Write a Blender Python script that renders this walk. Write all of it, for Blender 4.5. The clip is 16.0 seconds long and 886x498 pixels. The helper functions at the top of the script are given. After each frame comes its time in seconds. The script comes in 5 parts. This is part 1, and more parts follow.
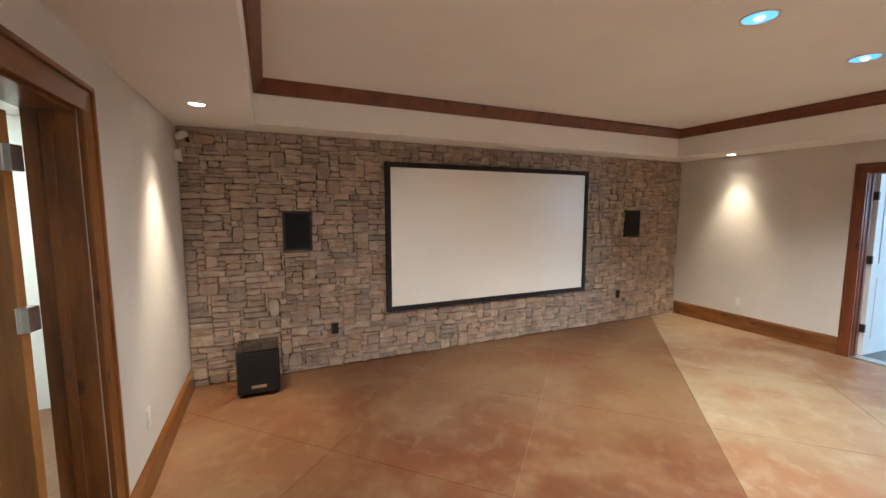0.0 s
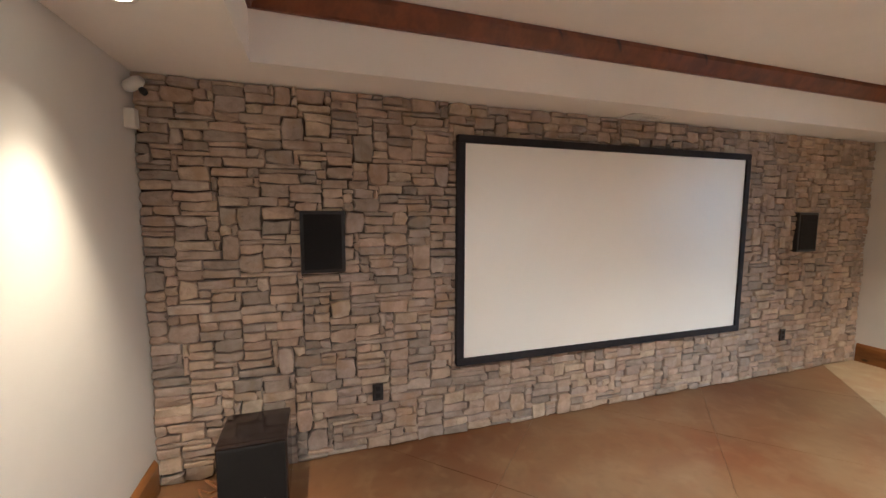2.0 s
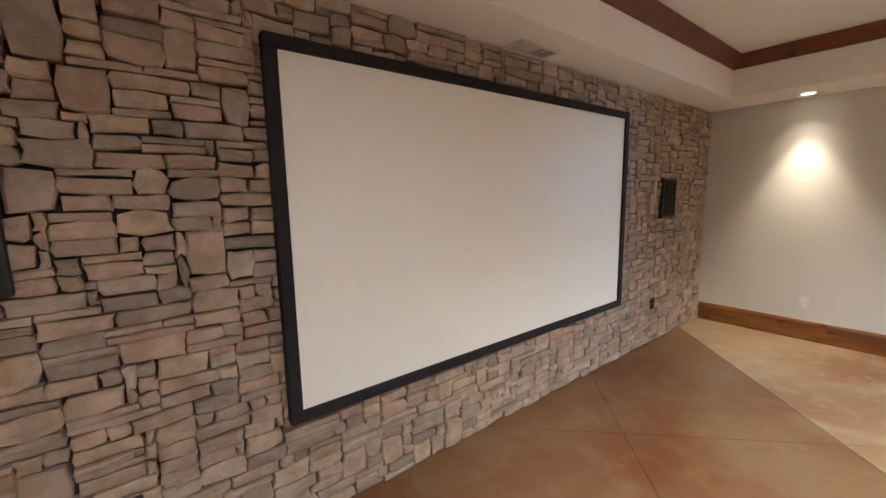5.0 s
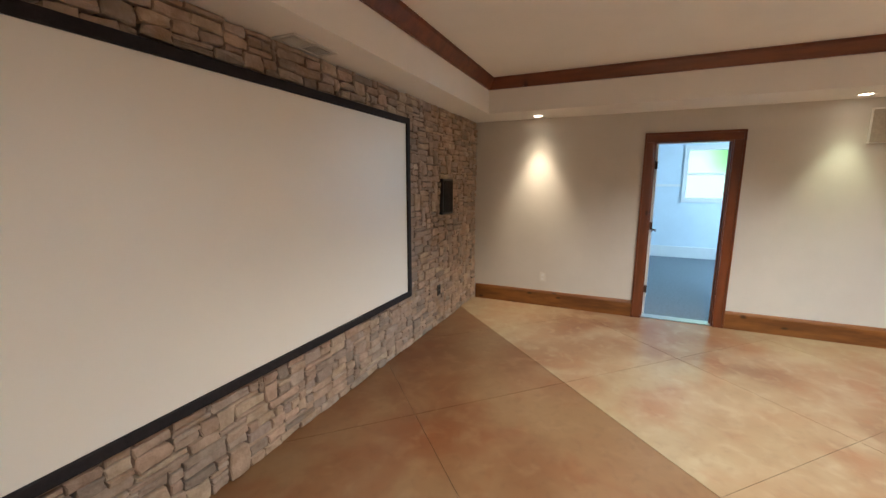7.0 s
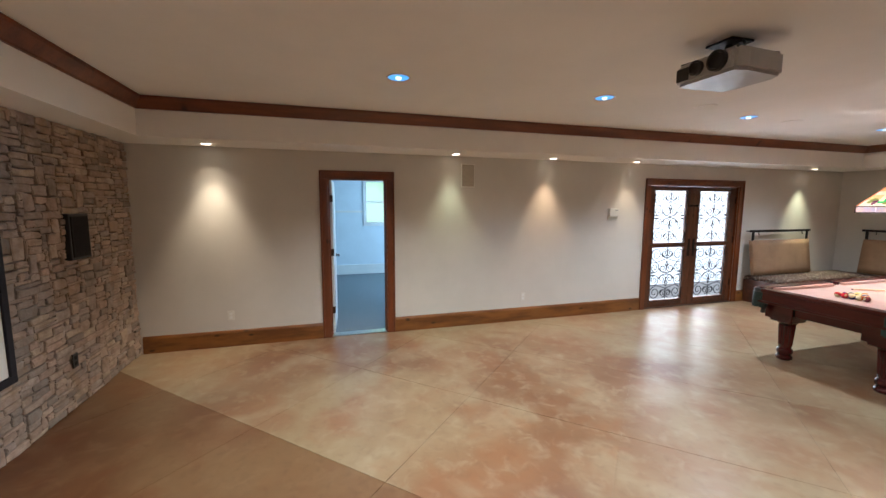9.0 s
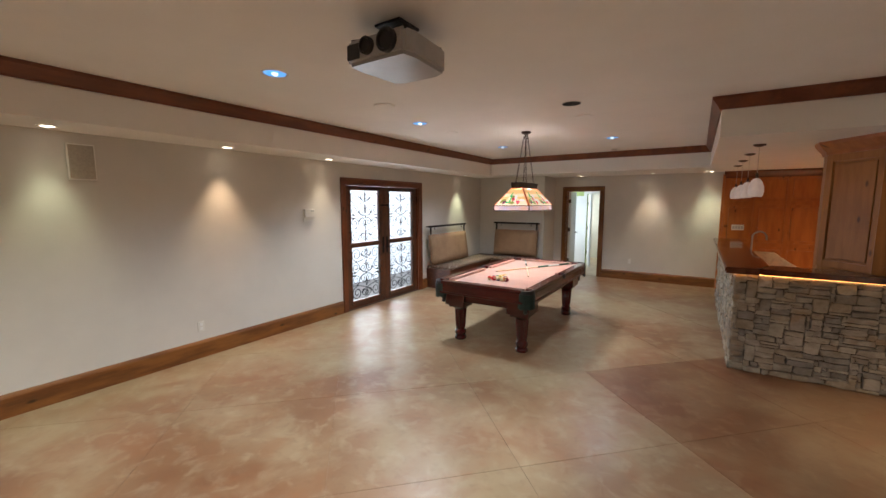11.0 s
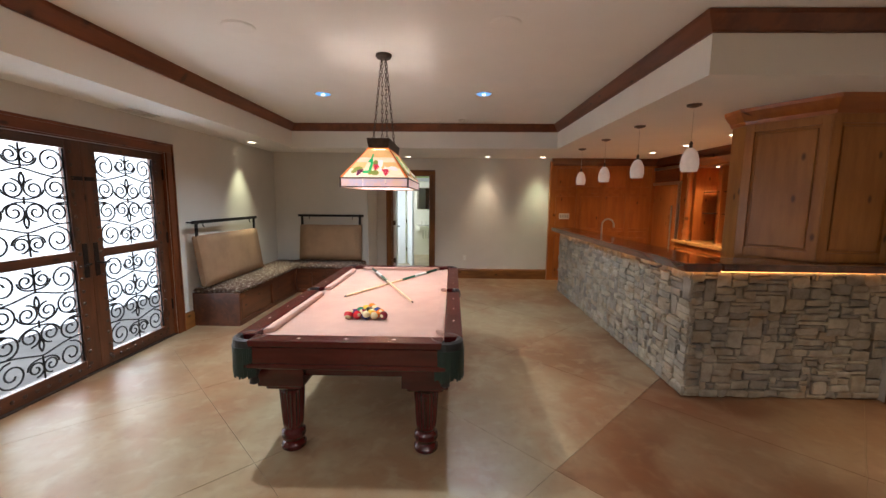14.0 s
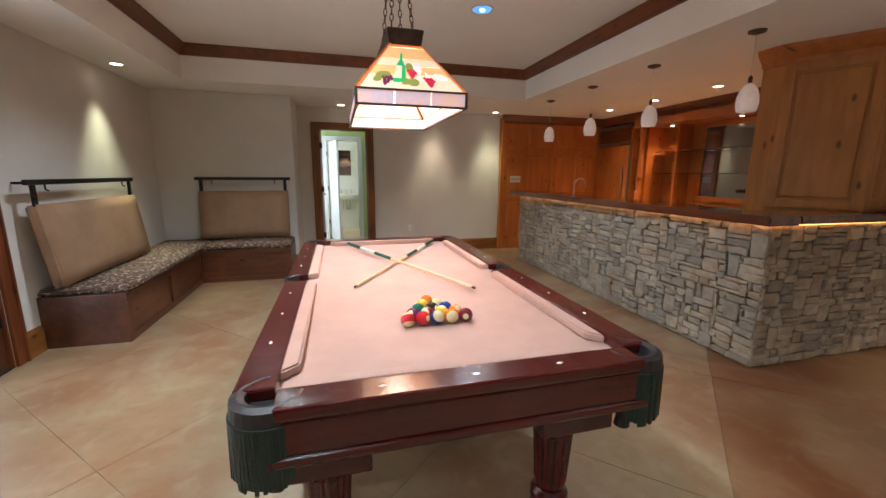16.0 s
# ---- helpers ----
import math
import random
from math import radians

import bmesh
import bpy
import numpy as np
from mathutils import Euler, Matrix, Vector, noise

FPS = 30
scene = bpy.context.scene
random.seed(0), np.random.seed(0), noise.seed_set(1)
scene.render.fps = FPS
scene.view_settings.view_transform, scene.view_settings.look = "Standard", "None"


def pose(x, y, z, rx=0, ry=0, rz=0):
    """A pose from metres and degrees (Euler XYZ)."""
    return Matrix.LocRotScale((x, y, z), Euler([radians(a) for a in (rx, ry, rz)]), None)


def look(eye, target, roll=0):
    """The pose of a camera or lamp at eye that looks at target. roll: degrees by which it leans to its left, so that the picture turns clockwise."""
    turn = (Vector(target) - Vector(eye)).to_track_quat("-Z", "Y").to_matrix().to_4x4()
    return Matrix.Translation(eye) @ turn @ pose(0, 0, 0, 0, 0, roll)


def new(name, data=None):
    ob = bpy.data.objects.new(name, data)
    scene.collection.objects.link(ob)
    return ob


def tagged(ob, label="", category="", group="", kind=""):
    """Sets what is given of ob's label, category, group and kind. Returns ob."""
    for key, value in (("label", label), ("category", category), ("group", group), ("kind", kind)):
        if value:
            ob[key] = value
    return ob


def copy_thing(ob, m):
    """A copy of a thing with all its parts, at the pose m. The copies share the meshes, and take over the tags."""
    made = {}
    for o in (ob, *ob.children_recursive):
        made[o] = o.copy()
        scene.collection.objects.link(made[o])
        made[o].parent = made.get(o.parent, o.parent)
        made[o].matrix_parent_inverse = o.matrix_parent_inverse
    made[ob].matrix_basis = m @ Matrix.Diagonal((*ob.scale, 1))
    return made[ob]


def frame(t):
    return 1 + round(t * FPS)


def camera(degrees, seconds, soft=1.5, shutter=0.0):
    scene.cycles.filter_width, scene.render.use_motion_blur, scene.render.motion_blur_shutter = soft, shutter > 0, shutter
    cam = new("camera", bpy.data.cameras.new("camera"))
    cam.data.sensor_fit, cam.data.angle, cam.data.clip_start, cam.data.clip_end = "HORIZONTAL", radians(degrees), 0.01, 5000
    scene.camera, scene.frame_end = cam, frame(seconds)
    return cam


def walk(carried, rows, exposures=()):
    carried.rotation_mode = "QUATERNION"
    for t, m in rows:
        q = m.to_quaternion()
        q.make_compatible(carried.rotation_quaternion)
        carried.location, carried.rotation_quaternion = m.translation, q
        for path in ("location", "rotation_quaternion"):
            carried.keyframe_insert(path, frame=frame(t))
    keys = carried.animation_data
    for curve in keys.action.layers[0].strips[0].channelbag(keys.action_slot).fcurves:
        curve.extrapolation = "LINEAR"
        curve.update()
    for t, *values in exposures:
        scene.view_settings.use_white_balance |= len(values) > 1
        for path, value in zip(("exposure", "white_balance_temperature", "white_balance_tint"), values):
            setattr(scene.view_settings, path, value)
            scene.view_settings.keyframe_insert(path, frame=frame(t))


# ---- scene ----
cam = camera(97.0, 16.0)
PATH = [
    (0, (0.732, 0.96, 1.656), (1.544, 2.776, 1.452), 0.0),
    (0.5, (0.822, 1.321, 1.621), (1.521, 3.185, 1.432), -0.0),
    (1, (0.885, 1.699, 1.646), (1.509, 3.589, 1.448), 0.1),
    (1.5, (0.877, 2.095, 1.643), (1.481, 3.992, 1.453), 0.1),
    (2, (0.945, 2.501, 1.635), (1.57, 4.391, 1.443), 0.2),
    (2.5, (1.006, 2.881, 1.622), (1.692, 4.751, 1.439), 0.0),
    (3, (1.083, 3.172, 1.594), (1.844, 5.013, 1.417), -0.0),
    (3.2, (1.125, 3.258, 1.57), (1.925, 5.084, 1.398), 0.1),
    (5.3, (1.468, 3.401, 1.519), (2.788, 4.876, 1.214), -0.8),
    (5.5, (1.479, 3.419, 1.514), (2.868, 4.826, 1.197), -0.5),
    (6, (1.515, 3.381, 1.524), (3.043, 4.628, 1.191), -0.3),
    (6.5, (1.53, 3.338, 1.559), (3.197, 4.386, 1.218), -0.1),
    (7, (1.538, 3.285, 1.593), (3.333, 4.094, 1.26), 0.1),
    (7.5, (1.526, 3.233, 1.639), (3.429, 3.752, 1.324), 0.1),
    (8, (1.513, 3.172, 1.682), (3.482, 3.354, 1.391), 0.2),
    (8.5, (1.498, 3.057, 1.706), (3.473, 2.882, 1.444), 0.1),
    (9, (1.467, 3.018, 1.725), (3.371, 2.449, 1.499), 0.2),
    (9.5, (1.487, 2.937, 1.727), (3.253, 2.019, 1.528), 0.3),
    (10, (1.591, 2.787, 1.738), (3.159, 1.559, 1.552), 0.2),
    (10.2, (1.639, 2.712, 1.766), (3.117, 1.379, 1.566), 0.1),
    (12.3, (2.711, 1.633, 1.644), (3.171, -0.303, 1.446), 0.3),
    (12.5, (2.821, 1.497, 1.613), (3.207, -0.456, 1.422), 0.4),
    (13, (3.022, 1.118, 1.58), (3.267, -0.856, 1.377), 0.5),
    (13.5, (3.223, 0.725, 1.575), (3.364, -1.257, 1.348), 0.4),
    (14, (3.474, 0.389, 1.56), (3.517, -1.596, 1.313), 0.5),
    (14.5, (3.692, 0.032, 1.514), (3.646, -1.948, 1.239), 0.5),
    (15, (3.911, -0.274, 1.454), (3.75, -2.244, 1.147), 0.4),
    (15.2, (4.03, -0.376, 1.432), (3.809, -2.337, 1.104), 0.3),
    (15.5, (4.151, -0.518, 1.389), (3.832, -2.463, 1.045), 0.4),
    (16, (4.391, -0.701, 1.354), (3.887, -2.599, 0.978), 0.4),
]
walk(cam, [(t, look(eye, target, roll)) for t, eye, target, roll in PATH],
     exposures=((0.0, 1.12, 5900, 10), (3.0, 1.25, 5700, 10), (5.5, 1.08, 5750, 10), (6.6, 0.98, 6150, 10), (8.5, 0.6, 5850, 10), (12.5, 0.36, 6250, 10), (16.0, 0.42, 6050, 10)))

# ---- world, sun and lamps ----
world = bpy.data.worlds.new("sky")
scene.world = world
world.use_nodes = True
wn = world.node_tree
sky = wn.nodes.new("ShaderNodeTexSky")
sky.sky_type, sky.sun_disc = "NISHITA", False
sky.sun_elevation, sky.sun_rotation = radians(48), radians(-120)
wn.nodes["Background"].inputs["Strength"].default_value = 0.12
wn.links.new(sky.outputs[0], wn.nodes["Background"].inputs["Color"])


def lamp(name, kind, place, energy, colour, target=None, **more):
    d = bpy.data.lights.new(name, kind)
    d.energy, d.color = energy, colour
    for k, v in more.items():
        if k == "spot":
            d.spot_size, d.spot_blend = radians(v[0]), v[1]
        if k == "size":
            d.shape, d.size, d.size_y = "RECTANGLE", v[0], v[1]
        if k == "radius":
            d.shadow_soft_size = v
    ob = new(name, d)
    ob.matrix_world = look(place, target) if target else Matrix.Translation(place)
    return ob


sun = bpy.data.lights.new("sun", "SUN")
sun.energy, sun.angle, sun.color = 2.5, radians(0.5), (1, 0.95, 0.86)
new("sun", sun).matrix_world = look((0, 0, 0), (0.6, 0.35, -0.75))

WARM, GREENISH, ORANGE, COOL = (1, 0.8, 0.56), (0.96, 0.96, 0.62), (1, 0.68, 0.42), (0.86, 0.94, 1.0)
# soffit wash cans: place, power, colour, beam
WASH = [((0.32, 4.2), 56, WARM, 86), ((6.41, 4.25), 36, WARM, 100), ((6.41, 1.37), 14, GREENISH, 98),
        ((6.43, -0.09), 24, ORANGE, 66), ((6.42, -1.53), 16, WARM, 92), ((6.41, -5.42), 32, GREENISH, 64),
        ((2.81, -7.15), 27, WARM, 94), ((1.78, -7.15), 27, GREENISH, 94), ((4.3, -7.17), 7, WARM, 80),
        ((0.32, -1.7), 40, WARM, 84), ((0.14, -6.37), 120, WARM, 120), ((0.1, -5.48), 120, WARM, 120), ((0.08, -4.55), 120, WARM, 120)]
# tray downlights; the two at x 1.95 are unseen, added to brighten the north end
TRAY_CANS = [(1.95, 2.4), (1.95, 0.43), (3.35, 2.38), (4.74, 2.42), (4.75, 0.43), (4.95, -1.72), (4.95, -4.21), (3.13, -4.19)]
for (x, y), w, c, b in WASH:
    # beams fall almost straight down and graze the wall
    dx = 0.06 if x > 6 else (-0.06 if 0.2 < x < 0.5 else 0)
    dy = -0.1 if y < -7 else 0
    lamp("wash_light", "SPOT", (x, y, 2.355), w * 0.22, c, (x + dx, y + dy, 0), spot=(b, 1.0), radius=0.03)
    lamp("wash_core", "SPOT", (x, y, 2.355), w * 2.0, c, (x + dx, y + dy, 0), spot=(62, 1.0), radius=0.03)
for x, y in TRAY_CANS:
    # the theatre half burns warmer than the billiard half
    if y > 2:
        w, c, s = 80 if x < 2 else 105, (1, 0.94, 0.84), 160 if x < 2 else 128
    else:
        w, c, s = 60 if x < 2 else (125 if -2 < y < -1 else (64 if y > 0 else 100)), COOL, 132
    lamp("down_light", "SPOT", (x, y, 2.715), w, c, (x, y, 0), spot=(s, 0.7), radius=0.035)
for y in (-2.75, -3.25):
    lamp("billiard_bulb", "POINT", (4.05, y, 1.88), 10, (1, 0.82, 0.70), radius=0.04)
    lamp("billiard_beam", "SPOT", (4.05, y, 1.84), 3, (1, 0.84, 0.77), (4.05, y, 0), spot=(118, 0.6), radius=0.05)
# daylight at the double doors, then unseen fill lamps for the rooms beyond
lamp("door_daylight", "AREA", (6.95, -2.97, 1.1), 38, (0.9, 0.95, 1), (0, -2.97, 1.7), size=(1.7, 1.9))
# added lamp out of view that brightens the east room
lamp("east_room_fill", "AREA", (9.3, -0.25, 1.7), 72, (0.5, 0.78, 1), (9.3, 3, 0.9), size=(1.6, 1.1))
# added hall lamp; no source there is in view
lamp("hall_fill", "AREA", (5.75, -8.35, 1.4), 22, (0.85, 0.95, 1), (3, -8.35, 1.2), size=(0.9, 1.2))
# bathroom brightener, added without any window behind it
lamp("bath_fill", "AREA", (5.45, -10.1, 1.6), 16, (1, 0.98, 0.92), (4, -10.3, 1.2), size=(0.7, 0.9))

# ---- materials ----


def mat(name, colour, rough=0.6, metal=0.0, spread=0.0, scale=8.0, bump=0.0, bump_scale=60.0, stretch=(1, 1, 1), second=None,
        emit=None, strength=0.0, piece=0.0, coat=0.0, island=0.0, low=0.35, high=0.65, rough_var=0.0):
    """A surface: base colour mottled between colour and second by noise, finer noise for grain and bump."""
    m = bpy.data.materials.new(name)
    m.use_nodes = True
    t = m.node_tree
    n, ln = t.nodes, t.links
    b = n["Principled BSDF"]
    b.inputs["Roughness"].default_value, b.inputs["Metallic"].default_value = rough, metal
    b.inputs["Coat Weight"].default_value = coat
    if emit:
        b.inputs["Emission Color"].default_value = (*emit, 1)
        b.inputs["Emission Strength"].default_value = strength
    co = n.new("ShaderNodeTexCoord")
    mp = n.new("ShaderNodeMapping")
    mp.inputs["Scale"].default_value = stretch
    ln.new(co.outputs["Object"], mp.inputs["Vector"])
    second = second or tuple(min(1, c * (1 - spread)) for c in colour)
    big = n.new("ShaderNodeTexNoise")
    big.inputs["Scale"].default_value, big.inputs["Detail"].default_value, big.inputs["Roughness"].default_value = scale, 6, 0.62
    ln.new(mp.outputs[0], big.inputs["Vector"])
    ramp = n.new("ShaderNodeMapRange")
    ramp.interpolation_type = "SMOOTHSTEP"
    ramp.inputs["From Min"].default_value, ramp.inputs["From Max"].default_value = low, high
    ln.new(big.outputs["Fac"], ramp.inputs["Value"])
    mix = n.new("ShaderNodeMix")
    mix.data_type = "RGBA"
    mix.inputs[6].default_value, mix.inputs[7].default_value = (*colour, 1), (*second, 1)
    ln.new(ramp.outputs[0], mix.inputs[0])
    out = mix.outputs[2]
    if piece or island:
        src = n.new("ShaderNodeObjectInfo").outputs["Random"] if piece else n.new("ShaderNodeNewGeometry").outputs["Random Per Island"]
        amount = piece or island
        hs = n.new("ShaderNodeHueSaturation")
        r = n.new("ShaderNodeMapRange")
        r.inputs["To Min"].default_value, r.inputs["To Max"].default_value = 1 - amount, 1 + amount
        ln.new(src, r.inputs["Value"])
        ln.new(r.outputs[0], hs.inputs["Value"])
        mul = n.new("ShaderNodeMath")
        mul.operation = "MULTIPLY"
        mul.inputs[1].default_value = 7.31
        fr = n.new("ShaderNodeMath")
        fr.operation = "FRACT"
        ln.new(src, mul.inputs[0])
        ln.new(mul.outputs[0], fr.inputs[0])
        r2 = n.new("ShaderNodeMapRange")
        r2.inputs["To Min"].default_value, r2.inputs["To Max"].default_value = 0.7, 1.15
        ln.new(fr.outputs[0], r2.inputs["Value"])
        ln.new(r2.outputs[0], hs.inputs["Saturation"])
        ln.new(out, hs.inputs["Color"])
        out = hs.outputs[0]
    ln.new(out, b.inputs["Base Color"])
    if rough_var:
        rr = n.new("ShaderNodeMapRange")
        rr.inputs["To Min"].default_value, rr.inputs["To Max"].default_value = rough - rough_var, rough + rough_var
        ln.new(big.outputs["Fac"], rr.inputs["Value"])
        ln.new(rr.outputs[0], b.inputs["Roughness"])
    if bump:
        fine = n.new("ShaderNodeTexNoise")
        fine.inputs["Scale"].default_value, fine.inputs["Detail"].default_value = bump_scale, 4
        ln.new(mp.outputs[0], fine.inputs["Vector"])
        bp = n.new("ShaderNodeBump")
        bp.inputs["Strength"].default_value, bp.inputs["Distance"].default_value = bump, 0.01
        ln.new(fine.outputs["Fac"], bp.inputs["Height"])
        ln.new(bp.outputs[0], b.inputs["Normal"])
    return m


def wood(name, light, dark, axis, rough=0.35, knots=True, coat=0.15, piece=0.0):
    """Stained knotty wood, grain along one axis of the object."""
    m = mat(name, light, rough, second=dark, scale=1.6, bump=0.12, bump_scale=9, coat=coat, piece=piece,
            stretch=tuple(1.0 if a == axis else 6.5 for a in "xyz"))
    if knots:
        t = m.node_tree
        n, ln = t.nodes, t.links
        b = n["Principled BSDF"]
        old = b.inputs["Base Color"].links[0].from_socket
        co = n.new("ShaderNodeTexCoord")
        sep, add, uv = n.new("ShaderNodeSeparateXYZ"), n.new("ShaderNodeMath"), n.new("ShaderNodeCombineXYZ")
        ln.new(co.outputs["Object"], sep.inputs[0])
        across = [k for k, a in enumerate("xyz") if a != axis]
        ln.new(sep.outputs[across[0]], add.inputs[0])
        ln.new(sep.outputs[across[1]], add.inputs[1])
        ln.new(add.outputs[0], uv.inputs[0])
        ln.new(sep.outputs["xyz".index(axis)], uv.inputs[1])
        mp = n.new("ShaderNodeMapping")
        mp.inputs["Scale"].default_value = (6.5, 3.0, 1)
        ln.new(uv.outputs[0], mp.inputs["Vector"])
        vo = n.new("ShaderNodeTexVoronoi")
        vo.voronoi_dimensions = "2D"
        vo.inputs["Scale"].default_value = 1.0
        ln.new(mp.outputs[0], vo.inputs["Vector"])
        few, dot, r = n.new("ShaderNodeMath"), n.new("ShaderNodeMath"), n.new("ShaderNodeMapRange")
        few.operation, dot.operation = "GREATER_THAN", "MULTIPLY"
        few.inputs[1].default_value = 0.62
        ln.new(vo.outputs["Color"], few.inputs[0])
        r.interpolation_type = "SMOOTHSTEP"
        r.inputs["From Min"].default_value, r.inputs["From Max"].default_value = 0.03, 0.14
        r.inputs["To Min"].default_value, r.inputs["To Max"].default_value = 0.85, 0.0
        ln.new(vo.outputs["Distance"], r.inputs["Value"])
        ln.new(r.outputs[0], dot.inputs[0])
        ln.new(few.outputs[0], dot.inputs[1])
        mix = n.new("ShaderNodeMix")
        mix.data_type = "RGBA"
        mix.inputs[7].default_value = (*[c * 0.22 for c in dark], 1)
        ln.new(dot.outputs[0], mix.inputs[0])
        ln.new(old, mix.inputs[6])
        ln.new(mix.outputs[2], b.inputs["Base Color"])
    return m


def glass(name, tint=(1, 1, 1), rough=0.0, clear=0.9):
    """Thin pane: clear through, with a Fresnel gloss."""
    m = bpy.data.materials.new(name)
    m.use_nodes = True
    n, ln = m.node_tree.nodes, m.node_tree.links
    n.remove(n["Principled BSDF"])
    tr, gl, mx, fr = n.new("ShaderNodeBsdfTransparent"), n.new("ShaderNodeBsdfGlossy"), n.new("ShaderNodeMixShader"), n.new("ShaderNodeMath")
    lw = n.new("ShaderNodeLayerWeight")
    fr.operation = "POWER"
    fr.inputs[1].default_value = 5
    ln.new(lw.outputs["Facing"], fr.inputs[0])
    tr.inputs[0].default_value, gl.inputs["Roughness"].default_value = (*tint, 1), rough
    ln.new(fr.outputs[0], mx.inputs[0])
    ln.new(tr.outputs[0], mx.inputs[1])
    ln.new(gl.outputs[0], mx.inputs[2])
    ln.new(mx.outputs[0], n["Material Output"].inputs[0])
    return m


PAINT = mat("wall_paint", (0.66, 0.63, 0.575), 0.75, spread=0.05, scale=1.5, bump=0.05, bump_scale=180)
CEIL = mat("ceiling_paint", (0.88, 0.86, 0.81), 0.85, spread=0.04, scale=1.2, bump=0.04, bump_scale=200)
WHITE = mat("white_paint", (0.8, 0.8, 0.78), 0.5, spread=0.05, scale=3, bump=0.03)
BLUEWHITE = mat("pale_blue_paint", (0.70, 0.78, 0.84), 0.7, spread=0.05, scale=2)
GREEN = mat("lime_paint", (0.5, 0.62, 0.22), 0.7, spread=0.08, scale=2)
CARPET = mat("grey_carpet", (0.22, 0.25, 0.28), 0.95, spread=0.25, scale=40, bump=0.6, bump_scale=300)
MORTAR = mat("dark_mortar", (0.11, 0.088, 0.07), 0.95, spread=0.4, scale=20, bump=0.5, bump_scale=60)


def stone_material(name, palette, by_island):
    """Split ledge stone: each block takes one quarry colour, mottled and veined inside."""
    m = mat(name, (0.95, 0.95, 0.95), 0.88, second=(0.62, 0.60, 0.58), scale=11, low=0.3, high=0.72, bump=0.55, bump_scale=42)
    n, ln = m.node_tree.nodes, m.node_tree.links
    b = n["Principled BSDF"]
    old = b.inputs["Base Color"].links[0].from_socket
    src = n.new("ShaderNodeNewGeometry").outputs["Random Per Island"] if by_island else n.new("ShaderNodeObjectInfo").outputs["Random"]
    ramp = n.new("ShaderNodeValToRGB")
    ramp.color_ramp.interpolation = "CONSTANT"
    el = ramp.color_ramp.elements
    while len(el) < len(palette):
        el.new(0.5)
    for k, c in enumerate(palette):
        el[k].position = k / len(palette)
    for k, c in enumerate(palette):
        el[k].color = (*c, 1)
    ln.new(src, ramp.inputs[0])
    mul = n.new("ShaderNodeMix")
    mul.data_type, mul.blend_type = "RGBA", "MULTIPLY"
    mul.inputs[0].default_value = 1
    ln.new(old, mul.inputs[6])
    ln.new(ramp.outputs[0], mul.inputs[7])
    rust = n.new("ShaderNodeTexNoise")
    rust.inputs["Scale"].default_value, rust.inputs["Detail"].default_value = 5.5, 5
    co = n.new("ShaderNodeTexCoord")
    ln.new(co.outputs["Object"], rust.inputs["Vector"])
    r = n.new("ShaderNodeMapRange")
    r.inputs["From Min"].default_value, r.inputs["From Max"].default_value, r.inputs["To Max"].default_value = 0.56, 0.74, 0.5
    ln.new(rust.outputs["Fac"], r.inputs["Value"])
    mx = n.new("ShaderNodeMix")
    mx.data_type = "RGBA"
    mx.inputs[7].default_value = (0.40, 0.25, 0.13, 1)
    ln.new(r.outputs[0], mx.inputs[0])
    ln.new(mul.outputs[2], mx.inputs[6])
    ln.new(mx.outputs[2], b.inputs["Base Color"])
    return m


TAN_STONES = ((0.52, 0.39, 0.29), (0.47, 0.36, 0.28), (0.42, 0.33, 0.26), (0.57, 0.45, 0.33), (0.45, 0.33, 0.25), (0.52, 0.42, 0.34), (0.38, 0.31, 0.25), (0.54, 0.41, 0.30), (0.44, 0.35, 0.29), (0.55, 0.40, 0.30), (0.34, 0.28, 0.23), (0.49, 0.37, 0.28))
GREY_STONES = ((0.50, 0.43, 0.33), (0.43, 0.37, 0.29), (0.55, 0.48, 0.37), (0.37, 0.33, 0.27), (0.47, 0.40, 0.30), (0.52, 0.45, 0.36), (0.40, 0.36, 0.30), (0.49, 0.40, 0.29), (0.34, 0.305, 0.26), (0.46, 0.40, 0.32))
STONE, STONE_REST = stone_material("ledge_stone", TAN_STONES, False), stone_material("ledge_stone_rest", TAN_STONES, True)
GSTONE, GSTONE_REST = stone_material("grey_ledge_stone", GREY_STONES, False), stone_material("grey_ledge_stone_rest", GREY_STONES, True)
TRIM_L, TRIM_D = (0.19, 0.052, 0.015), (0.12, 0.031, 0.010)
TRIM = {a: wood("trim_wood_" + a, TRIM_L, TRIM_D, a) for a in "xyz"}
BASE_L, BASE_D = (0.24, 0.092, 0.020), (0.125, 0.042, 0.010)
BASEW = {a: wood("baseboard_wood_" + a, BASE_L, BASE_D, a) for a in "xyz"}
CAB_L, CAB_D = (0.46, 0.150, 0.032), (0.36, 0.108, 0.022)
CAB = {a: wood("cabinet_wood_" + a, CAB_L, CAB_D, a, rough=0.3) for a in "xyz"}
# cabinet wood again, yellowed to paint in the different light on the tall cabinet
CAB_LIT = {a: wood("lit_cabinet_wood_" + a, (0.47, 0.20, 0.047), (0.37, 0.145, 0.032), a, rough=0.42, coat=0.03) for a in "xyz"}
BENCHW = {a: wood("bench_wood_" + a, (0.13, 0.042, 0.018), (0.07, 0.022, 0.01), a) for a in "xyz"}
BARTOP = wood("bar_top_wood", (0.15, 0.045, 0.02), (0.085, 0.024, 0.012), "y", rough=0.18, knots=False, coat=0.6)
MAHOG = {a: wood("mahogany_" + a, (0.078, 0.0065, 0.0055), (0.052, 0.0042, 0.004), a, rough=0.2, knots=False, coat=0.2) for a in "xyz"}
DOORW = {a: wood("door_wood_" + a, (0.13, 0.044, 0.018), (0.065, 0.021, 0.009), a) for a in "xyz"}
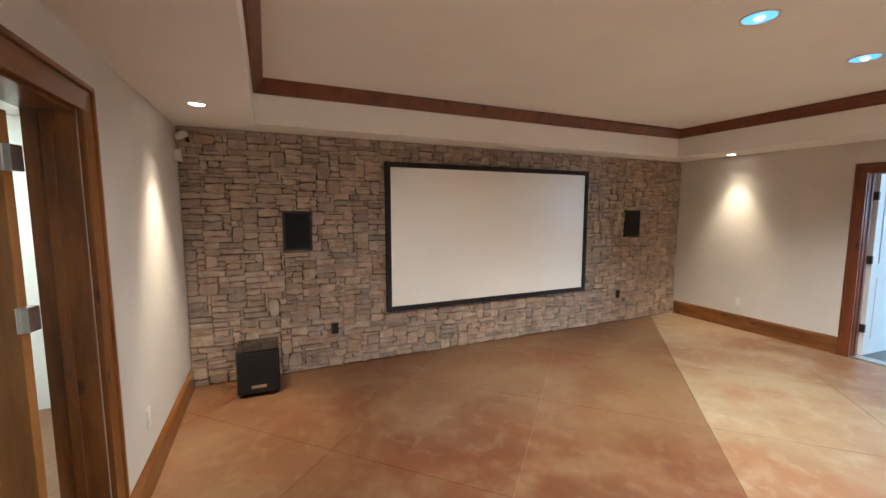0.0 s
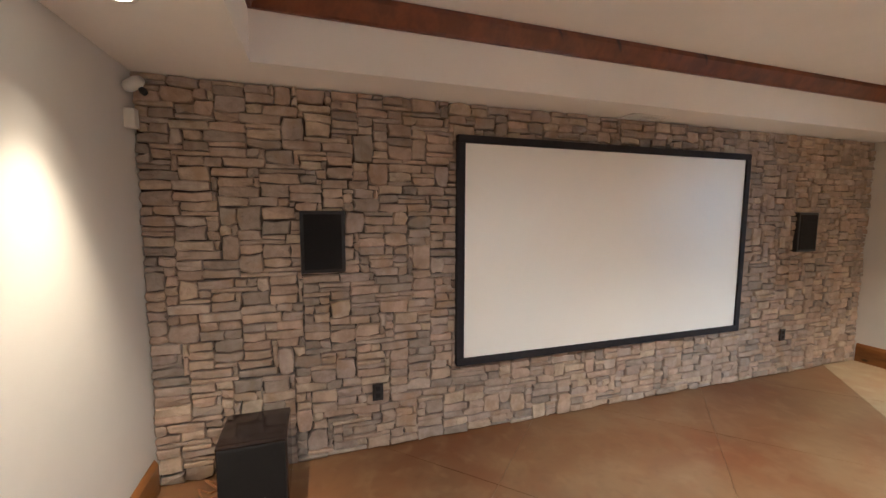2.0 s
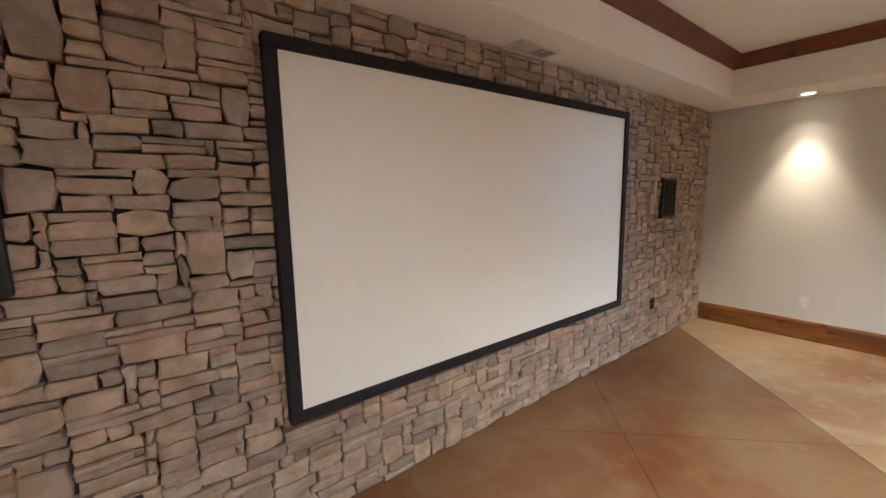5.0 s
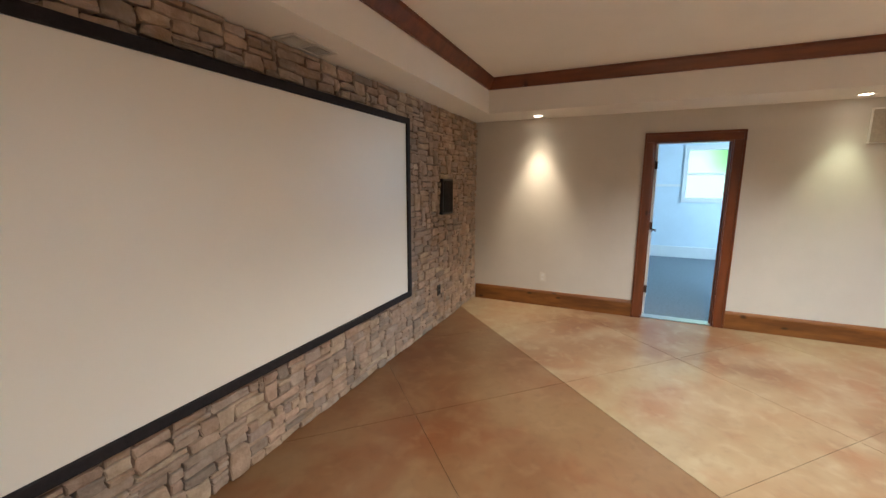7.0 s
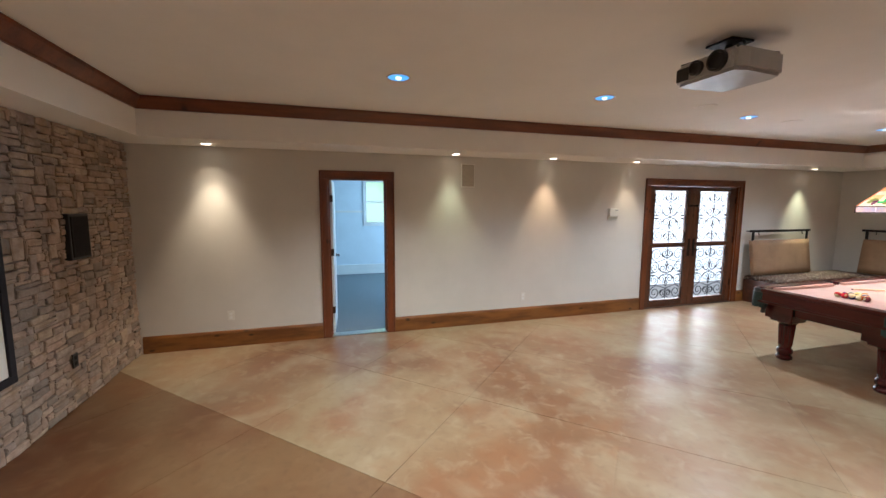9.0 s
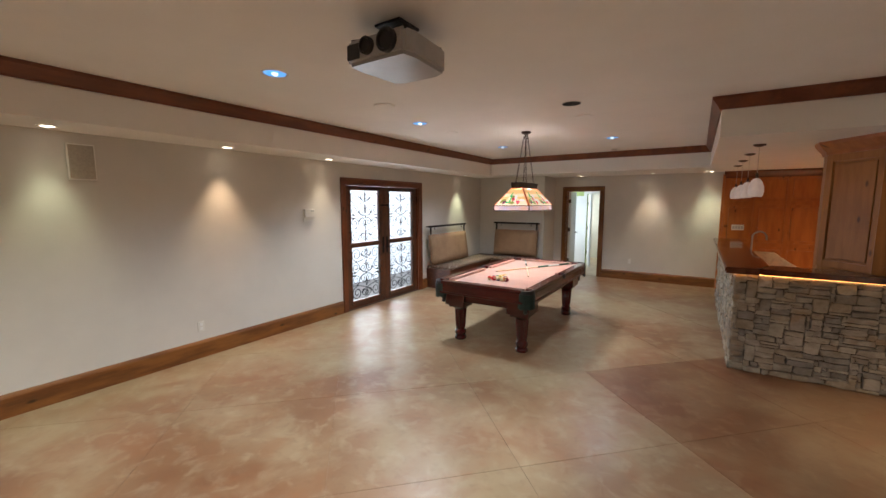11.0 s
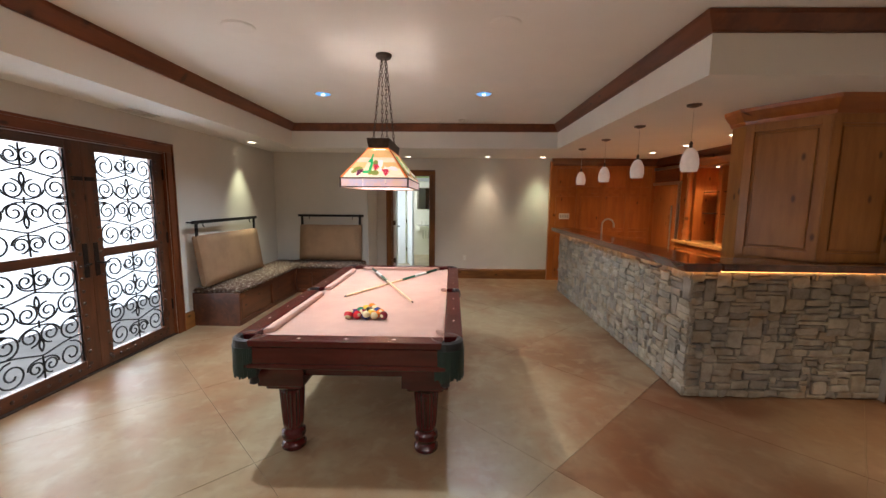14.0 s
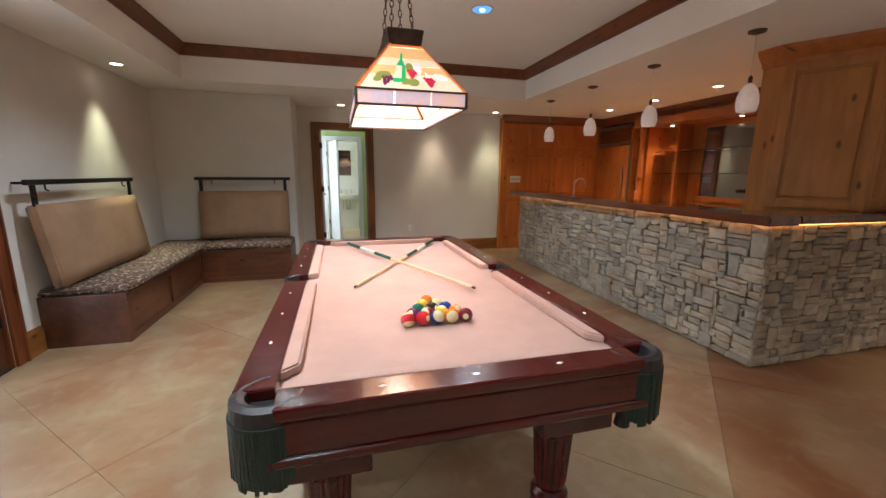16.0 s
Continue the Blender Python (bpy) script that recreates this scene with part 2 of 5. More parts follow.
FELT = mat("salmon_felt", (0.52, 0.33, 0.27), 0.95, spread=0.08, scale=6, bump=0.15, bump_scale=500)
LEATHER = mat("black_leather", (0.03, 0.028, 0.03), 0.4, spread=0.4, scale=30, bump=0.2, bump_scale=200)
FRINGE = mat("green_leather", (0.007, 0.03, 0.024), 0.45, spread=0.4, scale=20, bump=0.3, bump_scale=150)
TAN = mat("tan_upholstery", (0.36, 0.22, 0.125), 0.85, spread=0.18, scale=3, bump=0.3, bump_scale=350)
PATTERN = mat("speckled_fabric", (0.13, 0.075, 0.05), 0.9, second=(0.46, 0.38, 0.30), scale=30, low=0.52, high=0.6, bump=0.3, bump_scale=250)
IRON = mat("black_iron", (0.022, 0.019, 0.018), 0.5, 0.6, spread=0.4, scale=20, bump=0.3, bump_scale=90)
BRONZE = mat("dark_bronze", (0.10, 0.07, 0.055), 0.45, 0.7, spread=0.4, scale=15, bump=0.15)
STEEL = mat("brushed_steel", (0.62, 0.61, 0.58), 0.28, 1.0, spread=0.15, scale=20, bump=0.05)
BLACK = mat("black_plastic", (0.012, 0.011, 0.011), 0.45, spread=0.3, scale=10, bump=0.05)
BLACKGLOSS = mat("black_lacquer", (0.014, 0.009, 0.009), 0.16, spread=0.3, scale=4, coat=0.4)
CLOTH = mat("black_grille_cloth", (0.005, 0.0042, 0.0042), 0.95, spread=0.3, scale=60, bump=0.4, bump_scale=500)
VELVET = mat("black_velvet", (0.018, 0.016, 0.02), 0.9, spread=0.3, scale=30, bump=0.2)
SCREENW = mat("matte_screen", (0.92, 0.91, 0.84), 0.4, spread=0.02, scale=1)
PLASTIC = mat("white_plastic", (0.72, 0.70, 0.64), 0.4, spread=0.05, scale=10)
GREYPL = mat("grey_plastic", (0.42, 0.41, 0.40), 0.35, spread=0.1, scale=8)
DARKHOLE = mat("dark_recess", (0.01, 0.01, 0.01), 0.9)
PORCELAIN = mat("porcelain", (0.8, 0.8, 0.77), 0.12, spread=0.03)
MIRROR = mat("mirror", (0.85, 0.85, 0.83), 0.03, 1.0)
SMOKE = mat("smoked_mirror", (0.30, 0.27, 0.25), 0.05, 1.0)
GLASS = glass("clear_glass")
LED = mat("warm_strip", (1, 0.6, 0.25), emit=(1, 0.42, 0.11), strength=4.5)
LENS = mat("warm_lens", (1, 0.9, 0.75), emit=(1, 0.85, 0.62), strength=7)
COOLLENS = mat("blue_reflector", (0.1, 0.3, 0.6), 0.3, emit=(0.10, 0.40, 0.95), strength=0.8)
BULB = mat("cool_bulb", (0.9, 0.95, 1), emit=(0.7, 0.9, 1), strength=1.3)
PEND = mat("frosted_shade", (0.8, 0.72, 0.66), 0.4, emit=(1, 0.72, 0.6), strength=0.12, spread=0.12, scale=14)
OUTSIDE = mat("bright_outside", (0.8, 0.85, 0.9), emit=(0.88, 0.94, 1), strength=0.8)


def floor_material(name, tone):
    m = mat(name, (0.30, 0.165, 0.085), 0.35, second=(0.19, 0.08, 0.036), scale=0.75, low=0.3, high=0.7, bump=0.03, bump_scale=30, rough_var=0.08)
    n, ln = m.node_tree.nodes, m.node_tree.links
    b = n["Principled BSDF"]
    old = b.inputs["Base Color"].links[0].from_socket
    co = n.new("ShaderNodeTexCoord")
    for q in n:
        if q.type == "TEX_NOISE":
            q.inputs["Detail"].default_value, q.inputs["Roughness"].default_value = 3, 0.5
    src = old
    for scale, colour, lo, hi, amount in ((0.5, (0.42, 0.34, 0.21), 0.40, 0.60, 0.75), (1.0, (0.29, 0.11, 0.045), 0.46, 0.68, 0.65), (2.0, (0.46, 0.38, 0.25), 0.46, 0.72, 0.55), (4.0, (0.33, 0.13, 0.05), 0.50, 0.80, 0.4), (7.0, (0.50, 0.42, 0.29), 0.50, 0.72, 0.35), (14, (0.17, 0.09, 0.05), 0.45, 0.85, 0.28)):
        no = n.new("ShaderNodeTexNoise")
        no.inputs["Scale"].default_value, no.inputs["Detail"].default_value, no.inputs["Distortion"].default_value = scale, 3, 0.5
        ln.new(co.outputs["Object"], no.inputs["Vector"])
        r = n.new("ShaderNodeMapRange")
        r.interpolation_type = "SMOOTHERSTEP"
        r.inputs["From Min"].default_value, r.inputs["From Max"].default_value, r.inputs["To Max"].default_value = lo - 0.06, hi + 0.06, amount
        ln.new(no.outputs["Fac"], r.inputs["Value"])
        mix = n.new("ShaderNodeMix")
        mix.data_type = "RGBA"
        mix.inputs[7].default_value = (*colour, 1)
        ln.new(r.outputs[0], mix.inputs[0])
        ln.new(src, mix.inputs[6])
        src = mix.outputs[2]
    mix = n.new("ShaderNodeMix")
    mix.data_type, mix.blend_type = "RGBA", "MULTIPLY"
    mix.inputs[0].default_value, mix.inputs[7].default_value = 1, (*tone, 1)
    ln.new(src, mix.inputs[6])
    ln.new(mix.outputs[2], b.inputs["Base Color"])
    return m


FLOOR = floor_material("stained_concrete", (0.89, 0.88, 0.84))
FLOOR_RED = floor_material("reddish_stained_concrete", (0.68, 0.55, 0.46))
# chestnut stain, with the light's fall-off towards the stone wall painted in
FLOOR_DARK = floor_material("dimmed_chestnut_stained_concrete", (0.56, 0.43, 0.33))

# ---- building helpers ----


def mesh_of(bm, name, material, smooth=False):
    me = bpy.data.meshes.new(name)
    bmesh.ops.recalc_face_normals(bm, faces=bm.faces)
    bm.to_mesh(me)
    bm.free()
    me.materials.append(material)
    if smooth:
        for p in me.polygons:
            p.use_smooth = True
    return me


def part(name, bm, material, parent=None, label="", smooth=False):
    ob = new(name, mesh_of(bm, name, material, smooth))
    if parent:
        ob.parent = parent
    if label:
        ob["label"] = label
    return ob


def thing(name, label, category, group="", place=(0, 0, 0), turn=0):
    ob = new(name)
    ob.empty_display_size = 0.1
    ob.matrix_basis = pose(*place, 0, 0, turn)
    return tagged(ob, label, category, group)


def box(x0, x1, y0, y1, z0, z1, bevel=0.0, bm=None, seg=2):
    b = bmesh.new()
    bmesh.ops.create_cube(b, size=1, matrix=Matrix.Translation(((x0 + x1) / 2, (y0 + y1) / 2, (z0 + z1) / 2)) @ Matrix.Diagonal((abs(x1 - x0), abs(y1 - y0), abs(z1 - z0), 1)))
    if bevel:
        bmesh.ops.bevel(b, geom=b.edges[:], offset=bevel, segments=seg, affect="EDGES", profile=0.6)
    return merge(bm, b)


def merge(bm, b):
    if bm is None:
        return b
    me = bpy.data.meshes.new("tmp")
    b.to_mesh(me)
    b.free()
    bm.from_mesh(me)
    bpy.data.meshes.remove(me)
    return bm


def prism(pts, z0, z1, bm=None, bevel=0.0):
    """An upright prism over a plan outline."""
    b = bmesh.new()
    lo = [b.verts.new((x, y, z0)) for x, y in pts]
    hi = [b.verts.new((x, y, z1)) for x, y in pts]
    b.faces.new(lo[::-1])
    b.faces.new(hi)
    for i in range(len(pts)):
        j = (i + 1) % len(pts)
        b.faces.new((lo[i], lo[j], hi[j], hi[i]))
    if bevel:
        bmesh.ops.bevel(b, geom=b.edges[:], offset=bevel, segments=2, affect="EDGES")
    return merge(bm, b)


def lathe(profile, n=24, bm=None, flutes=0, depth=0.0, zone=(0, 0)):
    """Turned solid: (radius, z) from bottom to top."""
    b = bmesh.new()
    rings = []
    for r, z in profile:
        ring = []
        for i in range(n):
            a = 2 * math.pi * i / n
            rr = r - (depth * (i % 2) if flutes and zone[0] <= z <= zone[1] else 0)
            ring.append(b.verts.new((rr * math.cos(a), rr * math.sin(a), z)))
        rings.append(ring)
    for a, c in zip(rings, rings[1:]):
        for i in range(n):
            j = (i + 1) % n
            b.faces.new((a[i], a[j], c[j], c[i]))
    b.faces.new(rings[0][::-1])
    b.faces.new(rings[-1])
    return merge(bm, b)


def sweep(path, profile, closed=False):
    """A moulding: profile points (out, z) along a plan path (x, y), mitred; out is to the left of the way."""
    b = bmesh.new()
    n = len(path)
    rows = []
    for i, (x, y) in enumerate(path):
        p, q = path[(i - 1) % n], path[(i + 1) % n]
        d0, d1 = Vector((x - p[0], y - p[1])), Vector((q[0] - x, q[1] - y))
        if not closed and i == 0:
            d0 = d1
        if not closed and i == n - 1:
            d1 = d0
        d0.normalize(), d1.normalize()
        n0, n1 = Vector((-d0.y, d0.x)), Vector((-d1.y, d1.x))
        m = (n0 + n1)
        m = m / max(0.2, m.dot(n0))
        rows.append([b.verts.new((x + m.x * o, y + m.y * o, z)) for o, z in profile])
    k = len(profile)
    for i in range(n if closed else n - 1):
        a, c = rows[i], rows[(i + 1) % n]
        for j in range(k):
            b.faces.new((a[j], a[(j + 1) % k], c[(j + 1) % k], c[j]))
    if not closed:
        b.faces.new(rows[0])
        b.faces.new(rows[-1][::-1])
    return b


def tube(pts, r, n=8, bm=None):
    """A round bar along points."""
    b = bmesh.new()
    rings = []
    pts = [Vector(p) for p in pts]
    for i, p in enumerate(pts):
        d = (pts[min(i + 1, len(pts) - 1)] - pts[max(i - 1, 0)]).normalized()
        u = d.orthogonal().normalized() if i == 0 else (rings[-1][1] - d * rings[-1][1].dot(d)).normalized()
        v = d.cross(u)
        rings.append(([b.verts.new(p + (u * math.cos(2 * math.pi * k / n) + v * math.sin(2 * math.pi * k / n)) * r) for k in range(n)], u))
    for (a, _), (c, _) in zip(rings, rings[1:]):
        for i in range(n):
            b.faces.new((a[i], a[(i + 1) % n], c[(i + 1) % n], c[i]))
    b.faces.new(rings[0][0][::-1])
    b.faces.new(rings[-1][0])
    return merge(bm, b)


def structure(name, bm, material, label, category):
    return tagged(part(name, bm, material), label, category, kind="structure")


# ---- plan ----
XW, XE, YN, YS, SOFFIT, TRAY = 0.035, 6.63, 5.12, -7.42, 2.375, 2.745
OUT = [(0.665, 4.74), (6.03, 4.74), (6.03, -5.955), (1.83, -5.955), (1.83, -2.287), (0.665, -2.287)]

# floor: a bed with saw-cut slabs on it, joints at 45 degrees
structure("floor", box(-1.1, 6.75, -7.55, 5.3, -0.12, -0.004), FLOOR, "brown and cream stained polished concrete floor with diagonal saw cuts", "floor")
FLOOR_OB = bpy.data.objects["floor"]


def slabs():
    bm = bmesh.new()
    step = 1.78
    for i in range(-9, 8):
        for j in range(-7, 10):
            u0, v0 = 2.89 + i * step, 1.03 + j * step
            g = 0.0022
            pts = [((u + v) / 2, (u - v) / 2) for u, v in ((u0 + g, v0 + g), (u0 + step - g, v0 + g), (u0 + step - g, v0 + step - g), (u0 + g, v0 + step - g))]
            for axis, lim, sign in ((0, -1.05, 1), (0, 6.74, -1), (1, -7.54, 1), (1, 5.25, -1)):
                res = []
                for k, p in enumerate(pts):
                    q = pts[(k + 1) % len(pts)]
                    ip, iq = (p[axis] - lim) * sign >= 0, (q[axis] - lim) * sign >= 0
                    if ip:
                        res.append(p)
                    if ip != iq:
                        s = (lim - p[axis]) / (q[axis] - p[axis])
                        res.append((p[0] + s * (q[0] - p[0]), p[1] + s * (q[1] - p[1])))
                pts = res
                if not pts:
                    break
            if len(pts) > 2:
                # the north slabs carry both a darker stain and painted dimness
                stain_and_dim = FLOOR_DARK if j <= -1 else (FLOOR_RED if i <= -2 and j <= 1 else FLOOR)
                part("slab", prism(pts, -0.004, 0.0), stain_and_dim, FLOOR_OB)


# walls
def wall_x(name, x0, x1, y0, y1, holes, z1, material, label):
    """A wall between x0 and x1 along y, with openings (ya, yb, za, zb) through it."""
    bm = None
    at = y0
    for ya, yb, za, zb in sorted(holes):
        bm = box(x0, x1, at, ya, -0.05, z1, bm=bm)
        if za > 0:
            bm = box(x0, x1, ya, yb, -0.05, za, bm=bm)
        bm = box(x0, x1, ya, yb, zb, z1, bm=bm)
        at = yb
    bm = box(x0, x1, at, y1, -0.05, z1, bm=bm)
    return structure(name, bm, material, label, "wall")


def wall_y(name, y0, y1, x0, x1, holes, z1, material, label):
    bm = None
    at = x0
    for xa, xb, za, zb in sorted(holes):
        bm = box(at, xa, y0, y1, -0.05, z1, bm=bm)
        if za > 0:
            bm = box(xa, xb, y0, y1, -0.05, za, bm=bm)
        bm = box(xa, xb, y0, y1, zb, z1, bm=bm)
        at = xb
    bm = box(at, x1, y0, y1, -0.05, z1, bm=bm)
    return structure(name, bm, material, label, "wall")


D1, D2, D3, D0 = (2.25, 2.985), (-3.93, -2.01), (3.905, 4.675), (2.28, 3.085)
wall_x("wall_east", XE, XE + 0.14, -6.6, 5.3, [(*D1, 0, 2.05), (*D2, 0, 2.06)], 2.9, PAINT, "cream painted wall washed by warm ceiling lights")
wall_x("wall_west", XW - 0.17, XW, -3.25, 5.3, [(*D0, 0, 2.07)], 2.9, PAINT, "cream painted wall beside the stone wall")
wall_y("wall_south", YS - 0.14, YS, -1.1, 5.0, [(*D3, 0, 2.05)], 2.9, PAINT, "cream painted wall with wash lights and a doorway")
structure("wall_alcove", box(4.97, 6.77, YS - 0.14, -6.6, -0.05, 2.9), PAINT, "cream painted wall projecting behind the corner bench", "wall")
structure("wall_north", box(-0.14, 6.77, YN + 0.01, YN + 0.2, -0.05, 2.9), MORTAR, "tan and grey dry-stacked ledge stone wall", "wall")
structure("wall_bar", box(-1.1, -0.95, YS, -3.1, -0.05, 2.9), CAB["z"], "wood panelled wall behind the bar", "wall")
structure("wall_bar_return", box(-0.95, XW - 0.17, -3.25, -3.1, -0.05, 2.9), PAINT, "cream painted return wall of the bar", "wall")

# ceiling: soffit round a raised tray
bm = bmesh.new()
for x0, x1, y0, y1 in ((-1.1, 6.77, 4.74, 5.3), (6.03, 6.77, -5.955, 4.74), (-1.1, 6.77, -7.56, -5.955), (-1.1, 1.83, -5.955, -2.287), (-1.1, 0.665, -2.287, 4.74)):
    bm = box(x0, x1, y0, y1, SOFFIT, TRAY + 0.1, bm=bm)
structure("ceiling_soffit", bm, CEIL, "off-white painted plaster soffit round a tray ceiling", "ceiling")
structure("ceiling", box(0.6, 6.1, -6.0, 4.8, TRAY, TRAY + 0.09), CEIL, "off-white painted flat tray ceiling", "ceiling")
CROWN = [(-0.002, 2.628), (0.018, 2.628), (0.022, 2.642), (0.045, 2.675), (0.075, 2.715), (0.082, 2.742), (-0.002, 2.742)]
pth = OUT[::-1]
crown = sweep(pth, CROWN, closed=True)
structure("trim_tray_crown", crown, wood("crown_wood", TRIM_L, TRIM_D, "y", rough=0.4), "reddish-brown stained wood crown moulding of the tray ceiling", "crown moulding")

# baseboards
BB = [(0, 0.0), (0.02, 0.0), (0.02, 0.165), (0.014, 0.182), (0.007, 0.195), (0, 0.2)]
for name, path, w in (("baseboard_east_north", [(XE, D1[1] + 0.1), (XE, 5.07)], "y"), ("baseboard_east_mid", [(XE, -1.905), (XE, D1[0] - 0.1)], "y"), ("baseboard_east_south", [(XE, -4.21), (XE, -4.035)], "y"),
                      ("baseboard_west_north", [(XW, 5.05), (XW, D0[1] + 0.115)], "y"), ("baseboard_west_mid", [(XW, D0[0] - 0.115), (XW, -2.6)], "y"),
                      ("baseboard_south", [(1.56, YS), (D3[0] - 0.1, YS)], "x"), ("baseboard_alcove", [(D3[1] + 0.1, YS), (4.97, YS), (4.97, -6.6), (5.03, -6.6)], "x")):
    structure(name, sweep(path, BB), BASEW[w], "tall brown stained wood baseboard", "baseboard")


def casing_x(name, x, side, ya, yb, top, depth, w=0.1, material=TRIM):
    """Door casing and jambs on the wall plane x; side is the way into the room."""
    s = side
    t = thing(name, "reddish-brown stained wood door casing", "door frame")
    t["kind"] = "structure"
    for y0, y1 in ((ya - w, ya), (yb, yb + w)):
        o = y1 if y1 == ya else y0
        bm = box(min(x, x + s * 0.022), max(x, x + s * 0.022), y0, y1, 0, top, 0.004)
        edge = y0 if o == y1 else y1
        bm = box(min(x, x + s * 0.034), max(x, x + s * 0.034), min(edge, edge + (0.022 if o == y1 else -0.022)), max(edge, edge + (0.022 if o == y1 else -0.022)), 0, top + w, 0.006, bm)
        part("casing", bm, material["z"], t)
        part("jamb", box(min(x - s * 0.002, x - s * depth), max(x - s * 0.002, x - s * depth), o - 0.012, o + 0.012, 0, top, 0.003), material["z"], t)
        mid = x - s * depth * 0.55
        part("stop", box(mid - 0.018, mid + 0.018, o - 0.024 if o == y0 else o + 0.012, o - 0.012 if o == y0 else o + 0.024, 0, top, 0.002), material["z"], t)
    bm = box(min(x, x + s * 0.022), max(x, x + s * 0.022), ya - w + 0.022, yb + w - 0.022, top, top + w, 0.004)
    bm = box(min(x, x + s * 0.034), max(x, x + s * 0.034), ya - w, yb + w, top + w - 0.022, top + w + 0.002, 0.006, bm)
    part("head_casing", bm, material["y"], t)
    part("head_jamb", box(min(x - s * 0.002, x - s * depth), max(x - s * 0.002, x - s * depth), ya, yb, top - 0.012, top + 0.01, 0.003), material["y"], t)
    return t


casing_x("door_frame_1", XE, -1, *D1, 2.04, 0.14)
casing_x("door_frame_2", XE, -1, *D2, 2.05, 0.14)
casing_x("door_frame_3", XW, 1, *D0, 2.06, 0.17, 0.115, BASEW)
s3 = casing_x("door_frame_4", 0, 1, -D3[1], -D3[0], 2.04, 0.14, 0.1, BASEW)
s3.matrix_basis = Matrix.Translation((0, YS, 0)) @ Matrix.Rotation(radians(90), 4, "Z")

# ---- rooms seen through the openings ----
structure("floor_east_room", box(XE + 0.14, 11.45, -0.45, 5.4, -0.12, -0.002), CARPET, "blue-grey carpet of the room beyond the doorway", "carpet")
wall_x("wall_east_room", 11.3, 11.45, -0.45, 5.4, [(1.1, 2.05, 1.28, 2.27)], 2.75, BLUEWHITE, "pale blue-white wall with a high window")
# the opening in this side wall is made up to hold the fill lamp
wall_y("wall_east_room_south", -0.45, -0.3, XE + 0.14, 11.3, [(8.5, 10.1, 1.15, 2.25)], 2.75, BLUEWHITE, "pale blue-white side wall with an added opening at the fill lamp")
structure("wall_east_room_north", box(XE + 0.14, 11.3, 5.25, 5.4, -0.05, 2.75), BLUEWHITE, "pale blue-white side wall", "wall")
structure("ceiling_east_room", box(XE + 0.14, 11.45, -0.45, 5.4, 2.6, 2.75), WHITE, "white ceiling of the side room", "ceiling")
structure("trim_panel_rail", box(11.278, 11.298, 2.15, 5.25, 1.52, 1.57, 0.003), WHITE, "thin white painted wall rail", "trim")
structure("baseboard_east_room", box(11.275, 11.298, -0.3, 5.25, 0, 0.24, 0.004), WHITE, "tall white painted baseboard", "baseboard")
structure("threshold_1", box(XE + 0.0, XE + 0.14, D1[0] + 0.013, D1[1] - 0.013, 0.001, 0.012, 0.003), STEEL, "pale metal door threshold", "threshold")

w1 = thing("window_1", "white framed sash window with bright garden outside", "window")
w1["kind"] = "structure"
for a, c, e, g in ((1.02, 2.13, 2.27, 2.36), (1.02, 2.13, 1.19, 1.28)):
    part("window_frame", box(11.27, 11.297, a, c, e, g, 0.004), WHITE, w1)
for a, c in ((1.02, 1.1), (2.05, 2.13)):
    part("window_frame", box(11.27, 11.297, a, c, 1.28, 2.27, 0.004), WHITE, w1)
part("sash_bar", box(11.33, 11.37, 1.1, 2.05, 1.76, 1.8, 0.004), WHITE, w1)
p = part("pane", box(11.345, 11.351, 1.1, 2.05, 1.28, 2.27), GLASS, w1)
p.visible_shadow = False


def garden():
    m = mat("bright_garden", (0.2, 0.4, 0.15), 0.9, emit=(0.6, 0.95, 0.7), strength=0.5)
    n, ln = m.node_tree.nodes, m.node_tree.links
    no, mix = n.new("ShaderNodeTexNoise"), n.new("ShaderNodeMix")
    no.inputs["Scale"].default_value = 2.2
    mix.data_type = "RGBA"
    mix.inputs[6].default_value, mix.inputs[7].default_value = (0.10, 0.42, 0.14, 1), (0.75, 1, 1, 1)
    r = n.new("ShaderNodeMapRange")
    r.inputs["From Min"].default_value, r.inputs["From Max"].default_value = 0.47, 0.62
    ln.new(no.outputs["Fac"], r.inputs["Value"])
    ln.new(r.outputs[0], mix.inputs[0])
    ln.new(mix.outputs[2], n["Principled BSDF"].inputs["Emission Color"])
    return m


structure("backdrop_garden", box(13.0, 13.02, -2, 5, 0, 5), garden(), "bright leafy garden outside the window", "backdrop")
structure("backdrop_porch", box(8.3, 8.32, -6.5, -0.6, -0.4, 3.6), OUTSIDE, "overexposed white daylight outside the doors", "backdrop")
structure("ground", box(XE + 0.14, 60, -60, -0.46, -0.3, -0.02), mat("pale_paving", (0.45, 0.43, 0.4), 0.9, spread=0.2, scale=3, bump=0.2), "pale paving outside the doors", "ground")

# hall and bath beyond the south doorway
TILE = mat("pale_floor_tile", (0.62, 0.52, 0.38), 0.4, second=(0.5, 0.4, 0.28), scale=3, bump=0.05)
structure("floor_hall", box(2.9, 5.9, -11.1, YS - 0.14, -0.12, -0.002), TILE, "pale tan floor of the hall", "floor")
structure("wall_hall_west", box(2.9, 3.05, -11.1, YS - 0.14, -0.05, 2.6), WHITE, "white hall wall", "wall")
# invented opening, out of view, where the hall fill lamp sits
wall_x("wall_hall_east", 5.75, 5.9, -11.1, YS - 0.14, [(-8.8, -7.9, 0.8, 2.0)], 2.6, WHITE, "white hall wall with an added opening at the fill lamp")
wall_y("wall_bath", -9.3, -9.2, 3.05, 5.75, [(3.98, 4.60, 0, 2.0)], 2.6, GREEN, "lime green wall round the bathroom door")
structure("wall_hall_panel", box(4.69, 5.75, -9.197, -9.17, 0, 1.95), WHITE, "white panelling on the hall wall", "wall")
